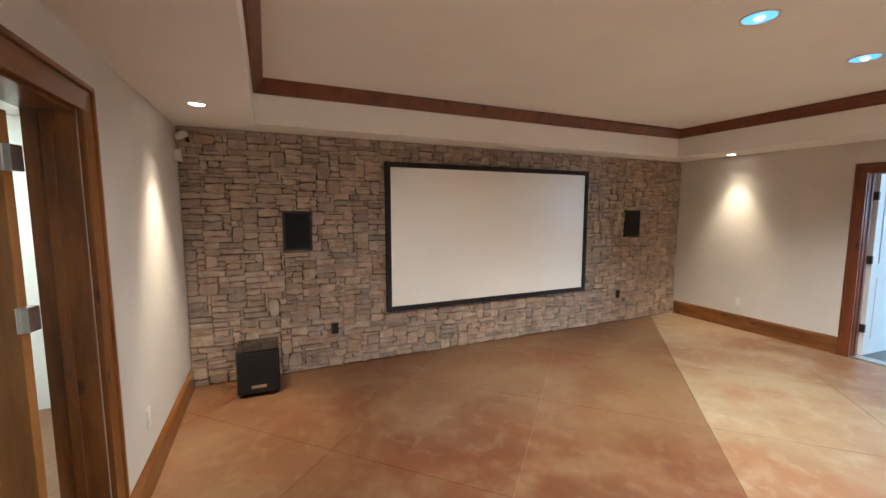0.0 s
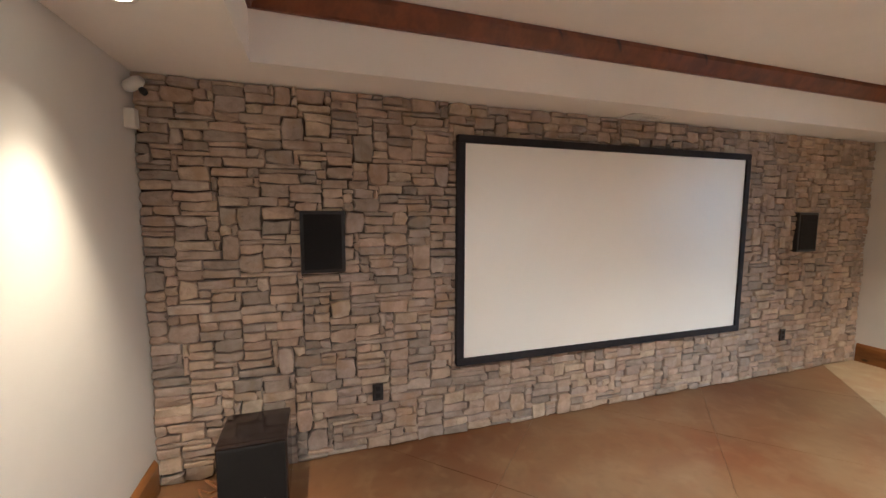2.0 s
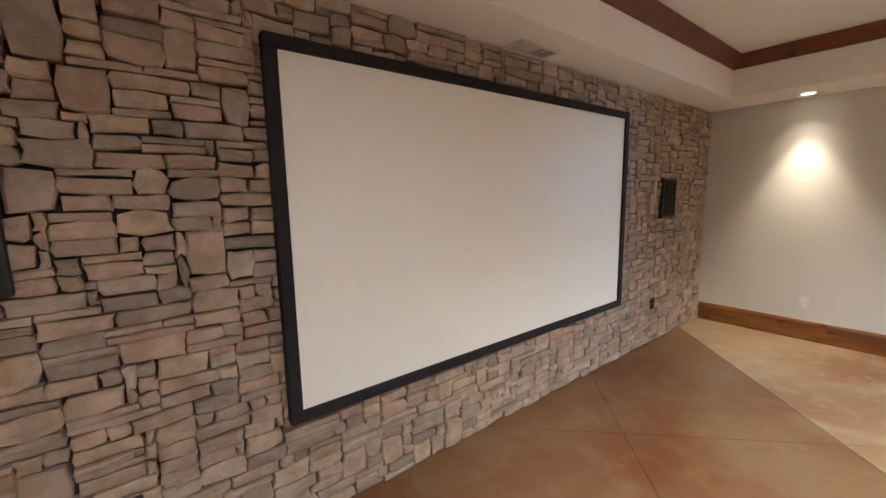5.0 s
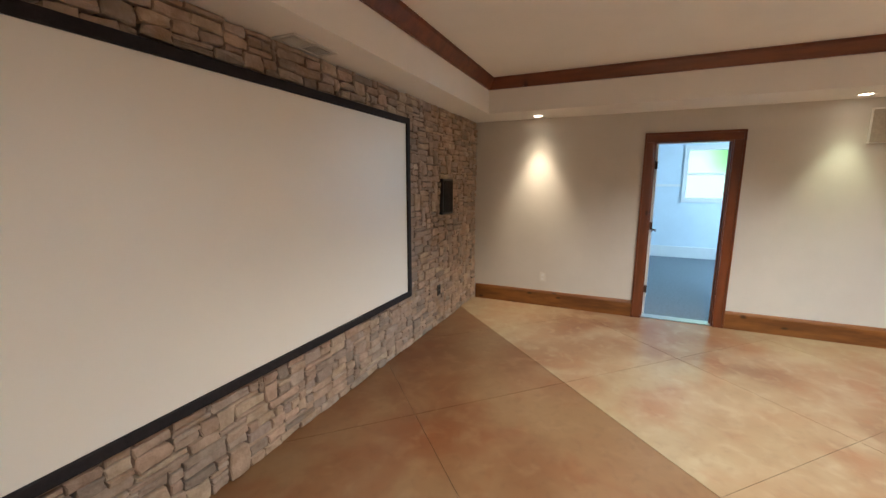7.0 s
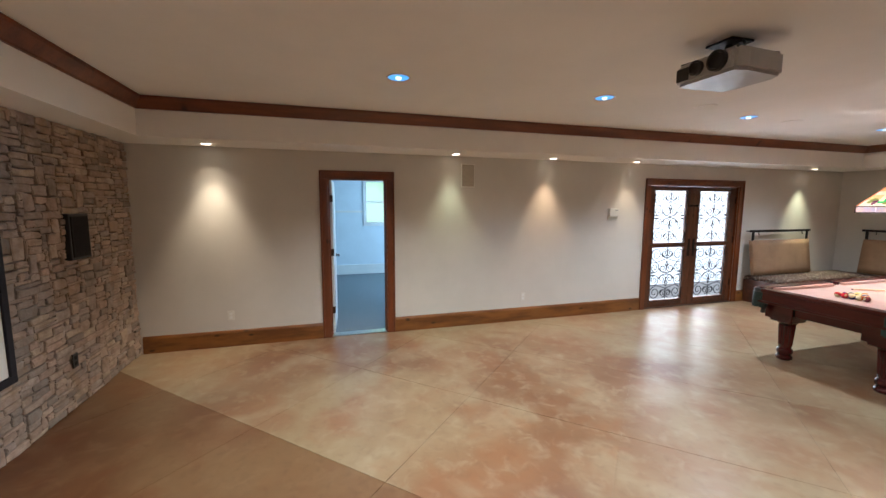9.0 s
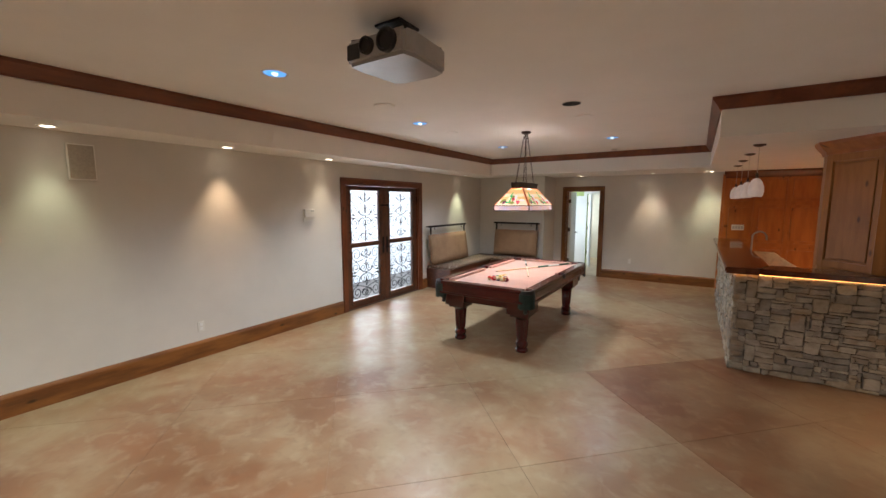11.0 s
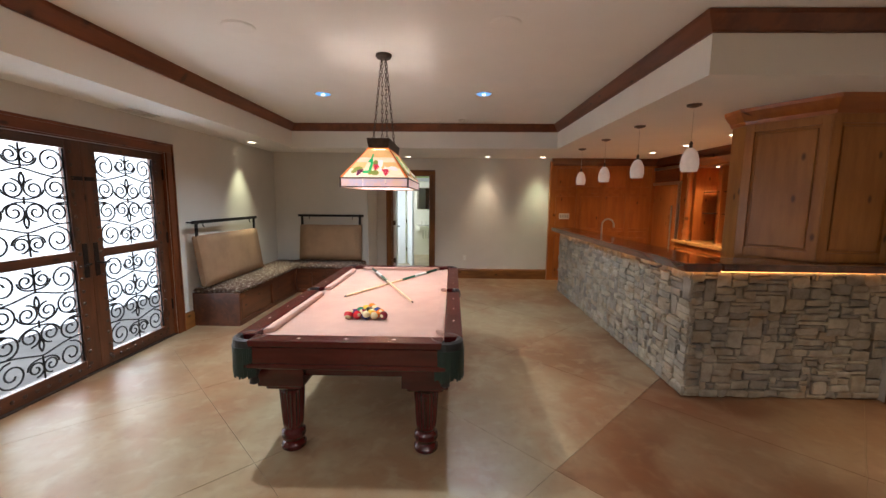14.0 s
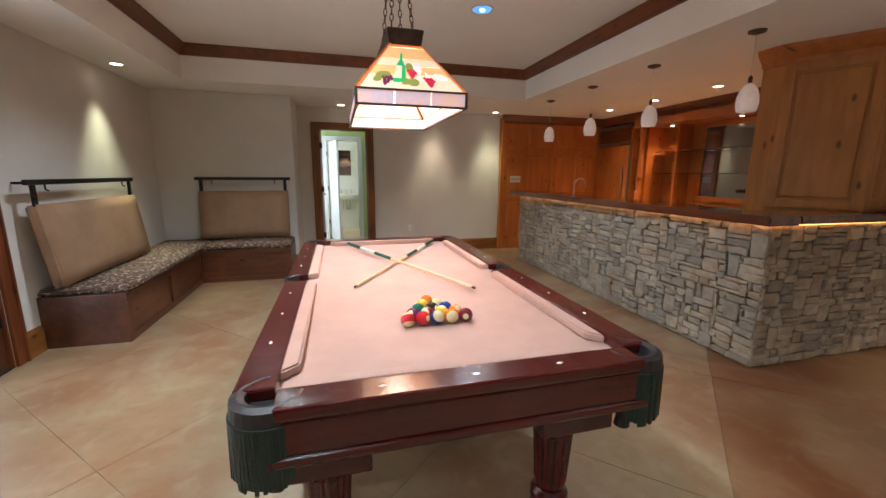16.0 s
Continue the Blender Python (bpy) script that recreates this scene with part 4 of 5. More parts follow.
# ---- pool table ----
TX, TY, HW, HL = 4.04, -2.845, 0.635, 1.245
pt = thing("pool_table", "dark mahogany pool table with salmon felt and green leather pockets", "pool table", place=(TX, TY, 0))
RW = 0.105
part("bed", box(-HW + 0.08, HW - 0.08, -HL + 0.08, HL - 0.08, 0.74, 0.772), FELT, pt, "salmon felt playing surface")
for s in (-1, 1):
    part("end_rail", box(-HW + 0.11, HW - 0.11, min(s * HL, s * (HL - RW)), max(s * HL, s * (HL - RW)), 0.772, 0.808, 0.008), MAHOG["x"], pt)
    part("end_cushion", prism([(-HW + 0.2, s * (HL - RW)), (HW - 0.2, s * (HL - RW)), (HW - 0.245, s * (HL - RW - 0.05)), (-HW + 0.245, s * (HL - RW - 0.05))][::s], 0.7725, 0.804, bevel=0.006), FELT, pt)
    part("end_apron", box(-HW + 0.09, HW - 0.09, min(s * (HL - 0.002), s * (HL - 0.05)), max(s * (HL - 0.002), s * (HL - 0.05)), 0.678, 0.771, 0.006), MAHOG["x"], pt)
    part("end_moulding", box(-HW + 0.09, HW - 0.09, min(s * (HL + 0.008), s * (HL - 0.05)), max(s * (HL + 0.008), s * (HL - 0.05)), 0.652, 0.682, 0.011, seg=3), MAHOG["x"], pt)
    part("lower_apron", box(-HW + 0.2, HW - 0.2, min(s * (HL - 0.2), s * (HL - 0.25)), max(s * (HL - 0.2), s * (HL - 0.25)), 0.525, 0.658, 0.006), MAHOG["x"], pt)
    for h in (-1, 1):
        y0, y1 = (0.06, HL - 0.11) if h > 0 else (-HL + 0.11, -0.06)
        part("side_rail", box(min(s * HW, s * (HW - RW)), max(s * HW, s * (HW - RW)), y0, y1, 0.772, 0.808, 0.008), MAHOG["y"], pt)
        c0, c1 = (0.075, HL - 0.2) if h > 0 else (-HL + 0.2, -0.075)
        xi, xo = s * (HW - RW - 0.05), s * (HW - RW)
        quad = [(xo, c0), (xo, c1), (xi, c1 - 0.045 * (h > 0) - 0.02 * (h < 0)), (xi, c0 + 0.02 * (h > 0) + 0.045 * (h < 0))]
        part("side_cushion", prism(quad if s < 0 else quad[::-1], 0.7725, 0.804, bevel=0.006), FELT, pt)
    part("side_apron", box(min(s * (HW - 0.002), s * (HW - 0.05)), max(s * (HW - 0.002), s * (HW - 0.05)), -HL + 0.09, HL - 0.09, 0.678, 0.771, 0.006), MAHOG["y"], pt)
    part("side_moulding", box(min(s * (HW + 0.008), s * (HW - 0.05)), max(s * (HW + 0.008), s * (HW - 0.05)), -HL + 0.09, HL - 0.09, 0.652, 0.682, 0.011, seg=3), MAHOG["y"], pt)
    part("side_lower_apron", box(min(s * (HW - 0.15), s * (HW - 0.2)), max(s * (HW - 0.15), s * (HW - 0.2)), -HL + 0.26, HL - 0.26, 0.525, 0.658, 0.006), MAHOG["y"], pt)
LEG = mesh_of(lathe([(0.062, 0.0), (0.074, 0.011), (0.076, 0.032), (0.066, 0.048), (0.056, 0.057), (0.066, 0.067), (0.074, 0.088), (0.072, 0.116), (0.06, 0.13), (0.056, 0.139), (0.06, 0.153), (0.064, 0.185), (0.074, 0.352), (0.077, 0.384), (0.07, 0.398), (0.078, 0.407), (0.092, 0.427), (0.098, 0.439)], 40, flutes=1, depth=0.006, zone=(0.16, 0.42)), "leg", MAHOG["z"])
BLOCKM = mesh_of(box(-0.135, 0.135, -0.16, 0.16, 0.472, 0.656, 0.006, box(-0.108, 0.108, -0.125, 0.125, 0.436, 0.478, 0.018, seg=3)), "leg_block", MAHOG["x"])
for x in (-0.42, 0.42):
    for y in (-0.93, 0.93):
        for me, nm in ((LEG, "leg"), (BLOCKM, "leg_block")):
            o = new(nm, me)
            o.parent = pt
            o.location = (x, y, 0)
        rs = part("bolt_cover", lathe([(0.016, 0), (0.016, 0.004), (0.006, 0.008)], 14), mat("old_brass", (0.4, 0.28, 0.1), 0.35, 1.0), pt)
        rs.matrix_basis = Matrix.Translation((x, y + math.copysign(0.16, y), 0.632)) @ Matrix.Rotation(radians(-90 if y > 0 else 90), 4, "X")


def horseshoe(r0, r1, z0, z1, a0, a1, n=18):
    """A curved leather pocket lip: an annular arc with rounded top."""
    b = bmesh.new()
    rows = []
    prof = [(r0, z0), (r0 + 0.004, z1 - 0.003), ((r0 + r1) / 2, z1 + 0.004), (r1 - 0.004, z1 - 0.003), (r1, z0)]
    for i in range(n + 1):
        a = a0 + (a1 - a0) * i / n
        rows.append([b.verts.new((r * math.cos(a), r * math.sin(a), z)) for r, z in prof])
    for a, c in zip(rows, rows[1:]):
        for k in range(5):
            b.faces.new((a[k], a[(k + 1) % 5], c[(k + 1) % 5], c[k]))
    b.faces.new(rows[0])
    b.faces.new(rows[-1][::-1])
    return b


def fringe(r, a0, a1, z0, z1):
    """Leather apron round the pocket cut into uneven strips below."""
    b = bmesh.new()
    n = 26
    rnd = random.Random(7)
    for i in range(n):
        p, q = a0 + (a1 - a0) * (i + 0.04) / n, a0 + (a1 - a0) * (i + 0.96) / n
        zb = z0 + rnd.uniform(-0.012, 0.012)
        rr = r + rnd.uniform(-0.003, 0.003)
        vs = [b.verts.new((ra * math.cos(a), ra * math.sin(a), z)) for ra, z in ((r, z1), (rr, zb)) for a in (p, q)]
        ins = [b.verts.new((ra * math.cos(a), ra * math.sin(a), z)) for ra, z in ((r - 0.004, z1), (rr - 0.004, zb)) for a in (p, q)]
        for f in ((0, 1, 3, 2),):
            b.faces.new([vs[k] for k in f])
            b.faces.new([ins[k] for k in f[::-1]])
        for u, v in ((0, 1), (1, 3), (3, 2), (2, 0)):
            b.faces.new((vs[u], ins[u], ins[v], vs[v]))
    return b


for sx, sy, mid in ((1, 1, 45), (-1, 1, 135), (-1, -1, 225), (1, -1, 315), (1, 0, 0), (-1, 0, 180)):
    corner = sy != 0
    cx, cy = (sx * (HW - 0.095), sy * (HL - 0.095)) if corner else (sx * (HW - 0.06), 0)
    half = 128 if corner else 88
    pk = part("pocket", horseshoe(0.056, 0.1 if corner else 0.075, 0.755, 0.806, radians(mid - half), radians(mid + half)), LEATHER, pt, "black leather pocket lip")
    pk.location = (cx, cy, 0)
    cupm = lathe([(0.03, 0.66), (0.05, 0.68), (0.055, 0.7732)], 20)
    cup = part("pocket_cup", cupm, DARKHOLE, pk)
    if corner:
        part("fringe", fringe(0.103, radians(mid - 80), radians(mid + 80), 0.60, 0.765), FRINGE, pk, "dark green leather fringe")
        part("net_tassel", lathe([(0.012, 0.52), (0.026, 0.53), (0.02, 0.56), (0.034, 0.6), (0.04, 0.66)], 14), LEATHER, pk)
DIAMOND = mesh_of(prism([(-0.012, 0), (0, -0.006), (0.012, 0), (0, 0.006)], 0.806, 0.8092), "sight", WHITE)
for s in (-1, 1):
    for k in (-1, 0, 1):
        o = new("sight", DIAMOND)
        o.parent, o.location = pt, (k * 0.26, s * (HL - 0.05), 0)
    for k in (-3, -2, -1, 1, 2, 3):
        o = new("sight", DIAMOND)
        o.parent = pt
        o.matrix_basis = Matrix.Translation((s * (HW - 0.05), k * 0.28, 0)) @ Matrix.Rotation(radians(90), 4, "Z")

COLOURS = {"yellow": (0.8, 0.5, 0.05), "blue": (0.02, 0.05, 0.22), "red": (0.6, 0.02, 0.03), "purple": (0.1, 0.03, 0.13), "orange": (0.8, 0.2, 0.02), "green": (0.02, 0.16, 0.09), "maroon": (0.2, 0.02, 0.03), "black": (0.01, 0.01, 0.01)}
CREAM = (0.75, 0.62, 0.35)


def ball_mat(name, colour, striped):
    m = mat(name, colour, 0.08, coat=0.5)
    n, ln = m.node_tree.nodes, m.node_tree.links
    b = n["Principled BSDF"]
    co, sep = n.new("ShaderNodeTexCoord"), n.new("ShaderNodeSeparateXYZ")
    ln.new(co.outputs["Object"], sep.inputs[0])
    ab, gt, mix = n.new("ShaderNodeMath"), n.new("ShaderNodeMath"), n.new("ShaderNodeMix")
    ab.operation, gt.operation = "ABSOLUTE", "GREATER_THAN"
    gt.inputs[1].default_value = 0.0145 if striped else 0.0262
    ln.new(sep.outputs[2], ab.inputs[0])
    ln.new(ab.outputs[0], gt.inputs[0])
    mix.data_type = "RGBA"
    mix.inputs[6].default_value, mix.inputs[7].default_value = (*colour, 1), (*CREAM, 1)
    ln.new(gt.outputs[0], mix.inputs[0])
    ln.new(mix.outputs[2], b.inputs["Base Color"])
    return m


def sphere(r):
    b = bmesh.new()
    bmesh.ops.create_uvsphere(b, u_segments=28, v_segments=18, radius=r)
    return b


names = ["red*", "red", "blue*", "orange*", "maroon", "purple", "maroon*", "yellow*", "orange", "green", "black", "blue", "yellow", "green*", "orange"]
RB, k = 0.0286, 0
for row in range(5):
    n_in = 5 - row
    for i in range(n_in):
        key = names[k % 15]
        col = key.strip("*")
        x = 4.035 - (i - (n_in - 1) / 2) * 2 * RB * 1.02
        y = -2.12 - row * RB * 1.75
        o = part("billiard_ball", sphere(RB), ball_mat("ball_" + key.replace("*", "_stripe"), COLOURS[col], "*" in key), smooth=True)
        o.matrix_basis = pose(x, y, 0.772 + RB, 40 + 67 * k, 25 * k, 50 * k)
        tagged(o, "glossy %s %s billiard ball racked on the felt" % (col, "striped" if "*" in key else "solid"), "billiard ball", "racked balls")
        k += 1


def cue(tip, butt, z):
    t = thing("pool_cue", "two-piece pool cue with green wrap lying on the felt", "pool cue", "crossed cues")
    a, c = Vector((*tip, z)), Vector((*butt, z + 0.008))
    for name, s0, s1, r, m in (("tip", 0, 0.012, 0.0058, LEATHER), ("shaft", 0.012, 0.55, 0.0085, mat("maple", (0.75, 0.52, 0.3), 0.3, spread=0.2, scale=5)), ("forearm", 0.55, 0.7, 0.011, mat("green_lacquer", (0.02, 0.1, 0.06), 0.2)), ("wrap", 0.7, 0.85, 0.0122, mat("white_wrap", (0.6, 0.62, 0.58), 0.8, spread=0.2, scale=60)), ("butt", 0.85, 1, 0.0132, mat("green_butt", (0.015, 0.075, 0.05), 0.2))):
        part(name, tube([a.lerp(c, s0), a.lerp(c, s1)], r, 10), m, t)


cue((4.33, -2.68), (3.64, -3.90), 0.785)
cue((3.76, -2.46), (4.33, -3.82), 0.803)

# ---- stained glass billiard lamp ----
LX, LY = 4.05, -3.0
bl = thing("billiard_lamp", "lit stained glass billiard lamp with fruit panels hung on chains", "pendant lamp", place=(LX, LY, 0))
BW, BL_, TWD, TL = 0.25, 0.475, 0.075, 0.28
ZB, ZR, ZT = 1.655, 1.72, 1.96


def glow(name, colour, strength, second=None):
    return mat(name, colour, 0.3, second=second, spread=0.2, scale=7, emit=colour, strength=strength * 0.6)


G_AMBER, G_PALE, G_ORANGE = glow("amber_glass", (0.95, 0.55, 0.22), 0.75), glow("pale_glass", (0.95, 0.72, 0.5), 0.8), glow("orange_glass", (0.85, 0.22, 0.05), 0.55)
G_GREEN, G_RED, G_LEAF, G_WHITE, G_GRAPE = glow("green_glass", (0.02, 0.55, 0.16), 0.6), glow("red_glass", (0.7, 0.02, 0.08), 0.5), glow("leaf_glass", (0.35, 0.38, 0.08), 0.45), glow("white_glass", (0.95, 0.85, 0.78), 0.8), glow("grape_glass", (0.2, 0.02, 0.08), 0.4)
G_BAND = mat("swirled_glass", (0.45, 0.42, 0.6), 0.3, second=(0.8, 0.45, 0.3), scale=9, emit=(0.75, 0.5, 0.45), strength=0.45)


def shade_quad(u0, u1, v0, v1, side, out=0.0, lift=0.006):
    """A glass piece on a sloped side: u across (-1..1), v up the slope (0..1)."""
    b = bmesh.new()
    vs = []
    for o in (out, out + lift):
        for u, v in ((u0, v0), (u1, v0), (u1, v1), (u0, v1)):
            wx, wl = BW + (TWD - BW) * v, BL_ + (TL - BL_) * v
            z = ZR + (ZT - ZR) * v
            if side in "ns":
                s = 1 if side == "n" else -1
                vs.append(b.verts.new((u * wx, s * (wl + o), z + o * 0.5)))
            else:
                s = 1 if side == "e" else -1
                vs.append(b.verts.new((s * (wx + o), u * wl, z + o * 0.5)))
    b.faces.new(vs[3::-1])
    b.faces.new(vs[4:])
    for k in range(4):
        j = (k + 1) % 4
        b.faces.new((vs[k], vs[j], vs[4 + j], vs[4 + k]))
    return b


def shade_poly(pts, side, out=0.005):
    """A cut glass piece on a sloped side from its outline (u, v), with a thin edge."""
    b = bmesh.new()
    lo, hi = [], []
    for u, v in pts:
        wx, wl, z = BW + (TWD - BW) * v, BL_ + (TL - BL_) * v, ZR + (ZT - ZR) * v
        for o, ring in ((out, lo), (out + 0.006, hi)):
            s = 1 if side in "ne" else -1
            ring.append(b.verts.new((u * wx, s * (wl + o), z + o * 0.5) if side in "ns" else (s * (wx + o), u * wl, z + o * 0.5)))
    b.faces.new(hi)
    for k in range(len(pts)):
        q = (k + 1) % len(pts)
        b.faces.new((lo[k], lo[q], hi[q], hi[k]))
    return b


def oval(cu, cv, ru, rv, n=10):
    return [(cu + ru * math.cos(2 * math.pi * k / n), cv + rv * math.sin(2 * math.pi * k / n)) for k in range(n)]


def bunch(cu, cv, m):
    """Nine small round glass grapes, wide above and narrow below."""
    return [("glass_grape", oval(cu + du * 0.075, cv + dv * 0.055, 0.036, 0.03, 8), m) for du, dv in ((-1, 1), (0, 1), (1, 1), (-1.4, 0.2), (-0.5, 0.1), (0.5, 0.1), (-0.6, -0.8), (0.3, -0.8), (0, -1.6))]


STILL_LIFE = [("glass_bottle", [(0.12, 0.13), (0.38, 0.13), (0.38, 0.47), (0.33, 0.56), (0.29, 0.62), (0.29, 0.76), (0.20, 0.76), (0.20, 0.62), (0.17, 0.56), (0.12, 0.47)], G_GREEN),
              ("glass_cork", [(0.20, 0.765), (0.29, 0.765), (0.28, 0.81), (0.21, 0.81)], G_AMBER),
              ("glass_goblet", [(-0.28, 0.2), (-0.12, 0.2), (-0.18, 0.24), (-0.18, 0.31), (-0.11, 0.38), (-0.09, 0.55), (-0.32, 0.55), (-0.29, 0.38), (-0.22, 0.31), (-0.22, 0.24)], G_WHITE),
              ("glass_goblet", [(-0.84, 0.26), (-0.78, 0.33), (-0.62, 0.35), (-0.52, 0.31), (-0.42, 0.31), (-0.36, 0.36), (-0.36, 0.24), (-0.42, 0.28), (-0.52, 0.28), (-0.62, 0.23), (-0.78, 0.22)], G_WHITE),
              ("glass_leaf", oval(0.01, 0.47, 0.11, 0.075), G_LEAF), ("glass_pear", oval(-0.02, 0.14, 0.13, 0.075), G_LEAF), ("glass_pear", oval(0.14, 0.15, 0.08, 0.07), G_LEAF),
              ("glass_leaf", oval(0.62, 0.27, 0.17, 0.07), G_LEAF), ("glass_leaf", oval(0.70, 0.19, 0.09, 0.07), G_LEAF)]
STILL_LIFE += bunch(-0.36, 0.17, G_RED) + bunch(-0.02, 0.33, G_RED) + bunch(0.52, 0.17, G_GRAPE)


for side in "nsew":
    for v0, v1, m in ((0.0, 0.1, G_PALE), (0.1, 0.3, G_PALE), (0.3, 0.5, G_AMBER), (0.5, 0.66, G_PALE), (0.66, 0.93, G_AMBER), (0.93, 1.0, G_ORANGE)):
        sh = part("glass_strip", shade_quad(-0.93, 0.93, v0, v1 - 0.012, side), m, bl)
    for u0, u1 in ((-1, -0.93), (0.93, 1)):
        part("glass_border", shade_quad(u0, u1, 0, 1, side, 0.001), G_ORANGE, bl)
    reach = (0,) if side in "ns" else (-0.5, 0.5)
    kk = 1 if side in "ns" else 0.55
    for c in reach:
        for name, pts, m in STILL_LIFE:
            part(name, shade_poly([(c + u * kk, v) for u, v in pts], side), m, bl)
        part("glass_label", shade_poly([(c + u * kk, v) for u, v in ((0.22, 0.2), (0.375, 0.2), (0.375, 0.46), (0.22, 0.46))], side, 0.0085), G_PALE, bl)
    n_b = 3 if side in "ns" else 6
    for k in range(n_b):
        a, c = -1 + 2 * k / n_b + 0.01, -1 + 2 * (k + 1) / n_b - 0.01
        if side in "ns":
            s = 1 if side == "n" else -1
            g = box(a * BW, c * BW, min(s * BL_, s * (BL_ - 0.006)), max(s * BL_, s * (BL_ - 0.006)), ZB, ZR - 0.004)
        else:
            s = 1 if side == "e" else -1
            g = box(min(s * BW, s * (BW - 0.006)), max(s * BW, s * (BW - 0.006)), a * BL_, c * BL_, ZB, ZR - 0.004)
        part("band_glass", g, G_BAND, bl)
part("rim", sweep([(-BW, -BL_), (BW, -BL_), (BW, BL_), (-BW, BL_)], [(-0.005, ZR - 0.006), (0.004, ZR - 0.006), (0.004, ZR + 0.003), (-0.005, ZR + 0.003)], True), BRONZE, bl)
part("lower_rim", sweep([(-BW, -BL_), (BW, -BL_), (BW, BL_), (-BW, BL_)], [(-0.004, ZB - 0.006), (0.007, ZB - 0.006), (0.007, ZB + 0.003), (-0.004, ZB + 0.003)], True), BRONZE, bl)
for sx in (-1, 1):
    for sy in (-1, 1):
        part("corner_came", tube([(sx * BW, sy * BL_, ZB), (sx * BW, sy * BL_, ZR), (sx * TWD, sy * TL, ZT)], 0.007, 6), BRONZE, bl)
part("cap", sweep([(-TWD, -TL), (TWD, -TL), (TWD, TL), (-TWD, TL)], [(-0.002, ZT - 0.005), (-0.014, ZT + 0.07), (-0.008, ZT + 0.075), (0.006, ZT - 0.005)], True), BRONZE, bl)
part("cross_bar", box(-0.012, 0.012, -TL - 0.004, TL + 0.004, ZT + 0.05, ZT + 0.062, 0.002), BRONZE, bl)
part("canopy", lathe([(0.012, 2.705), (0.055, 2.715), (0.066, 2.73), (0.066, 2.7445)], 28), BRONZE, bl)


def chain(a, c):
    """Oval links, every second one turned by a quarter."""
    bm = bmesh.new()
    a, c = Vector(a), Vector(c)
    n = int((c - a).length / 0.034)
    rot = (c - a).to_track_quat("Z", "Y").to_matrix().to_4x4()
    for k in range(n):
        p = a.lerp(c, (k + 0.5) / n)
        pts = [Vector((0.009 * math.cos(t), 0, 0.022 * math.sin(t))) for t in [2 * math.pi * q / 8 for q in range(9)]]
        mm = Matrix.Translation(p) @ rot @ Matrix.Rotation(radians(90 * (k % 2)), 4, "Z")
        bm = tube([mm @ q for q in pts], 0.0032, 4, bm)
    return bm


for sx in (-1, 1):
    for sy in (-1, 1):
        part("chain", chain((sx * 0.055, sy * 0.2, ZT + 0.07), (sx * 0.015, sy * 0.015, 2.715)), BRONZE, bl)
for y in (-0.25, 0.25):
    part("socket", lathe([(0.018, 1.9), (0.02, 1.96), (0.01, 2.0)], 12), BRONZE, bl).location = (0, y, 0)

# ---- corner bench ----
SEAT = 0.41


def cushion(w, d, h):
    b = box(-w / 2, w / 2, -d / 2, d / 2, 0, h)
    bmesh.ops.subdivide_edges(b, edges=b.edges[:], cuts=5, use_grid_fill=True)
    for v in b.verts:
        fx, fy = min(1, (w / 2 - abs(v.co.x)) / 0.08), min(1, (d / 2 - abs(v.co.y)) / 0.08)
        s = min(fx, fy)
        if v.co.z > h * 0.5:
            v.co.z -= 0.018 * (1 - s) ** 2 - 0.006 * noise.noise(v.co * 5)
    bmesh.ops.bevel(b, geom=[e for e in b.edges if e.calc_face_angle(0) > 0.9], offset=0.014, segments=2, affect="EDGES")
    return b


def bench(name, w, d, place, turn, label, end_panels=1):
    """Built-in bench: w long, local -y is the front."""
    t = thing(name, label, "bench", "corner bench units", place, turn)
    part("base", box(-w / 2, w / 2, -d + 0.02, 0, 0.0, SEAT, 0.004), BENCHW["x"], t)
    part("plinth", box(-w / 2 - 0.002, w / 2 + 0.002, -d + 0.008, -d + 0.022, 0.0, 0.06, 0.003), BENCHW["x"], t)
    part("front_rail", box(-w / 2, w / 2, -d, -d + 0.021, SEAT - 0.07, SEAT, 0.003), BENCHW["x"], t)
    for x in (-w / 2, 0 - 0.03, w / 2 - 0.06):
        part("front_stile", box(x, x + 0.06, -d, -d + 0.021, 0.061, SEAT - 0.071, 0.003), BENCHW["z"], t)
    return t


bE = bench("bench_east", 1.78, 0.58, (XE - 0.001, -5.11, 0), -90, "dark brown wood bench base along the wall")
bS = bench("bench_south", 1.63, 0.6, (5.83, -6.599, 0), 180, "dark brown wood bench base in the corner")
for nm, w, dd, place, turn, lab in (("seat_cushion", 2.36, 0.6, (6.325, -5.415, SEAT), 90, "long speckled brown seat cushion on the bench"), ("seat_cushion", 1.0, 0.6, (5.515, -6.29, SEAT), 0, "speckled brown seat cushion on the bench")):
    o = part(nm, cushion(w, dd, 0.075), PATTERN, smooth=True)
    o.matrix_basis = pose(*place, 0, 0, turn)
    tagged(o, lab, "cushion", "bench seat cushions")
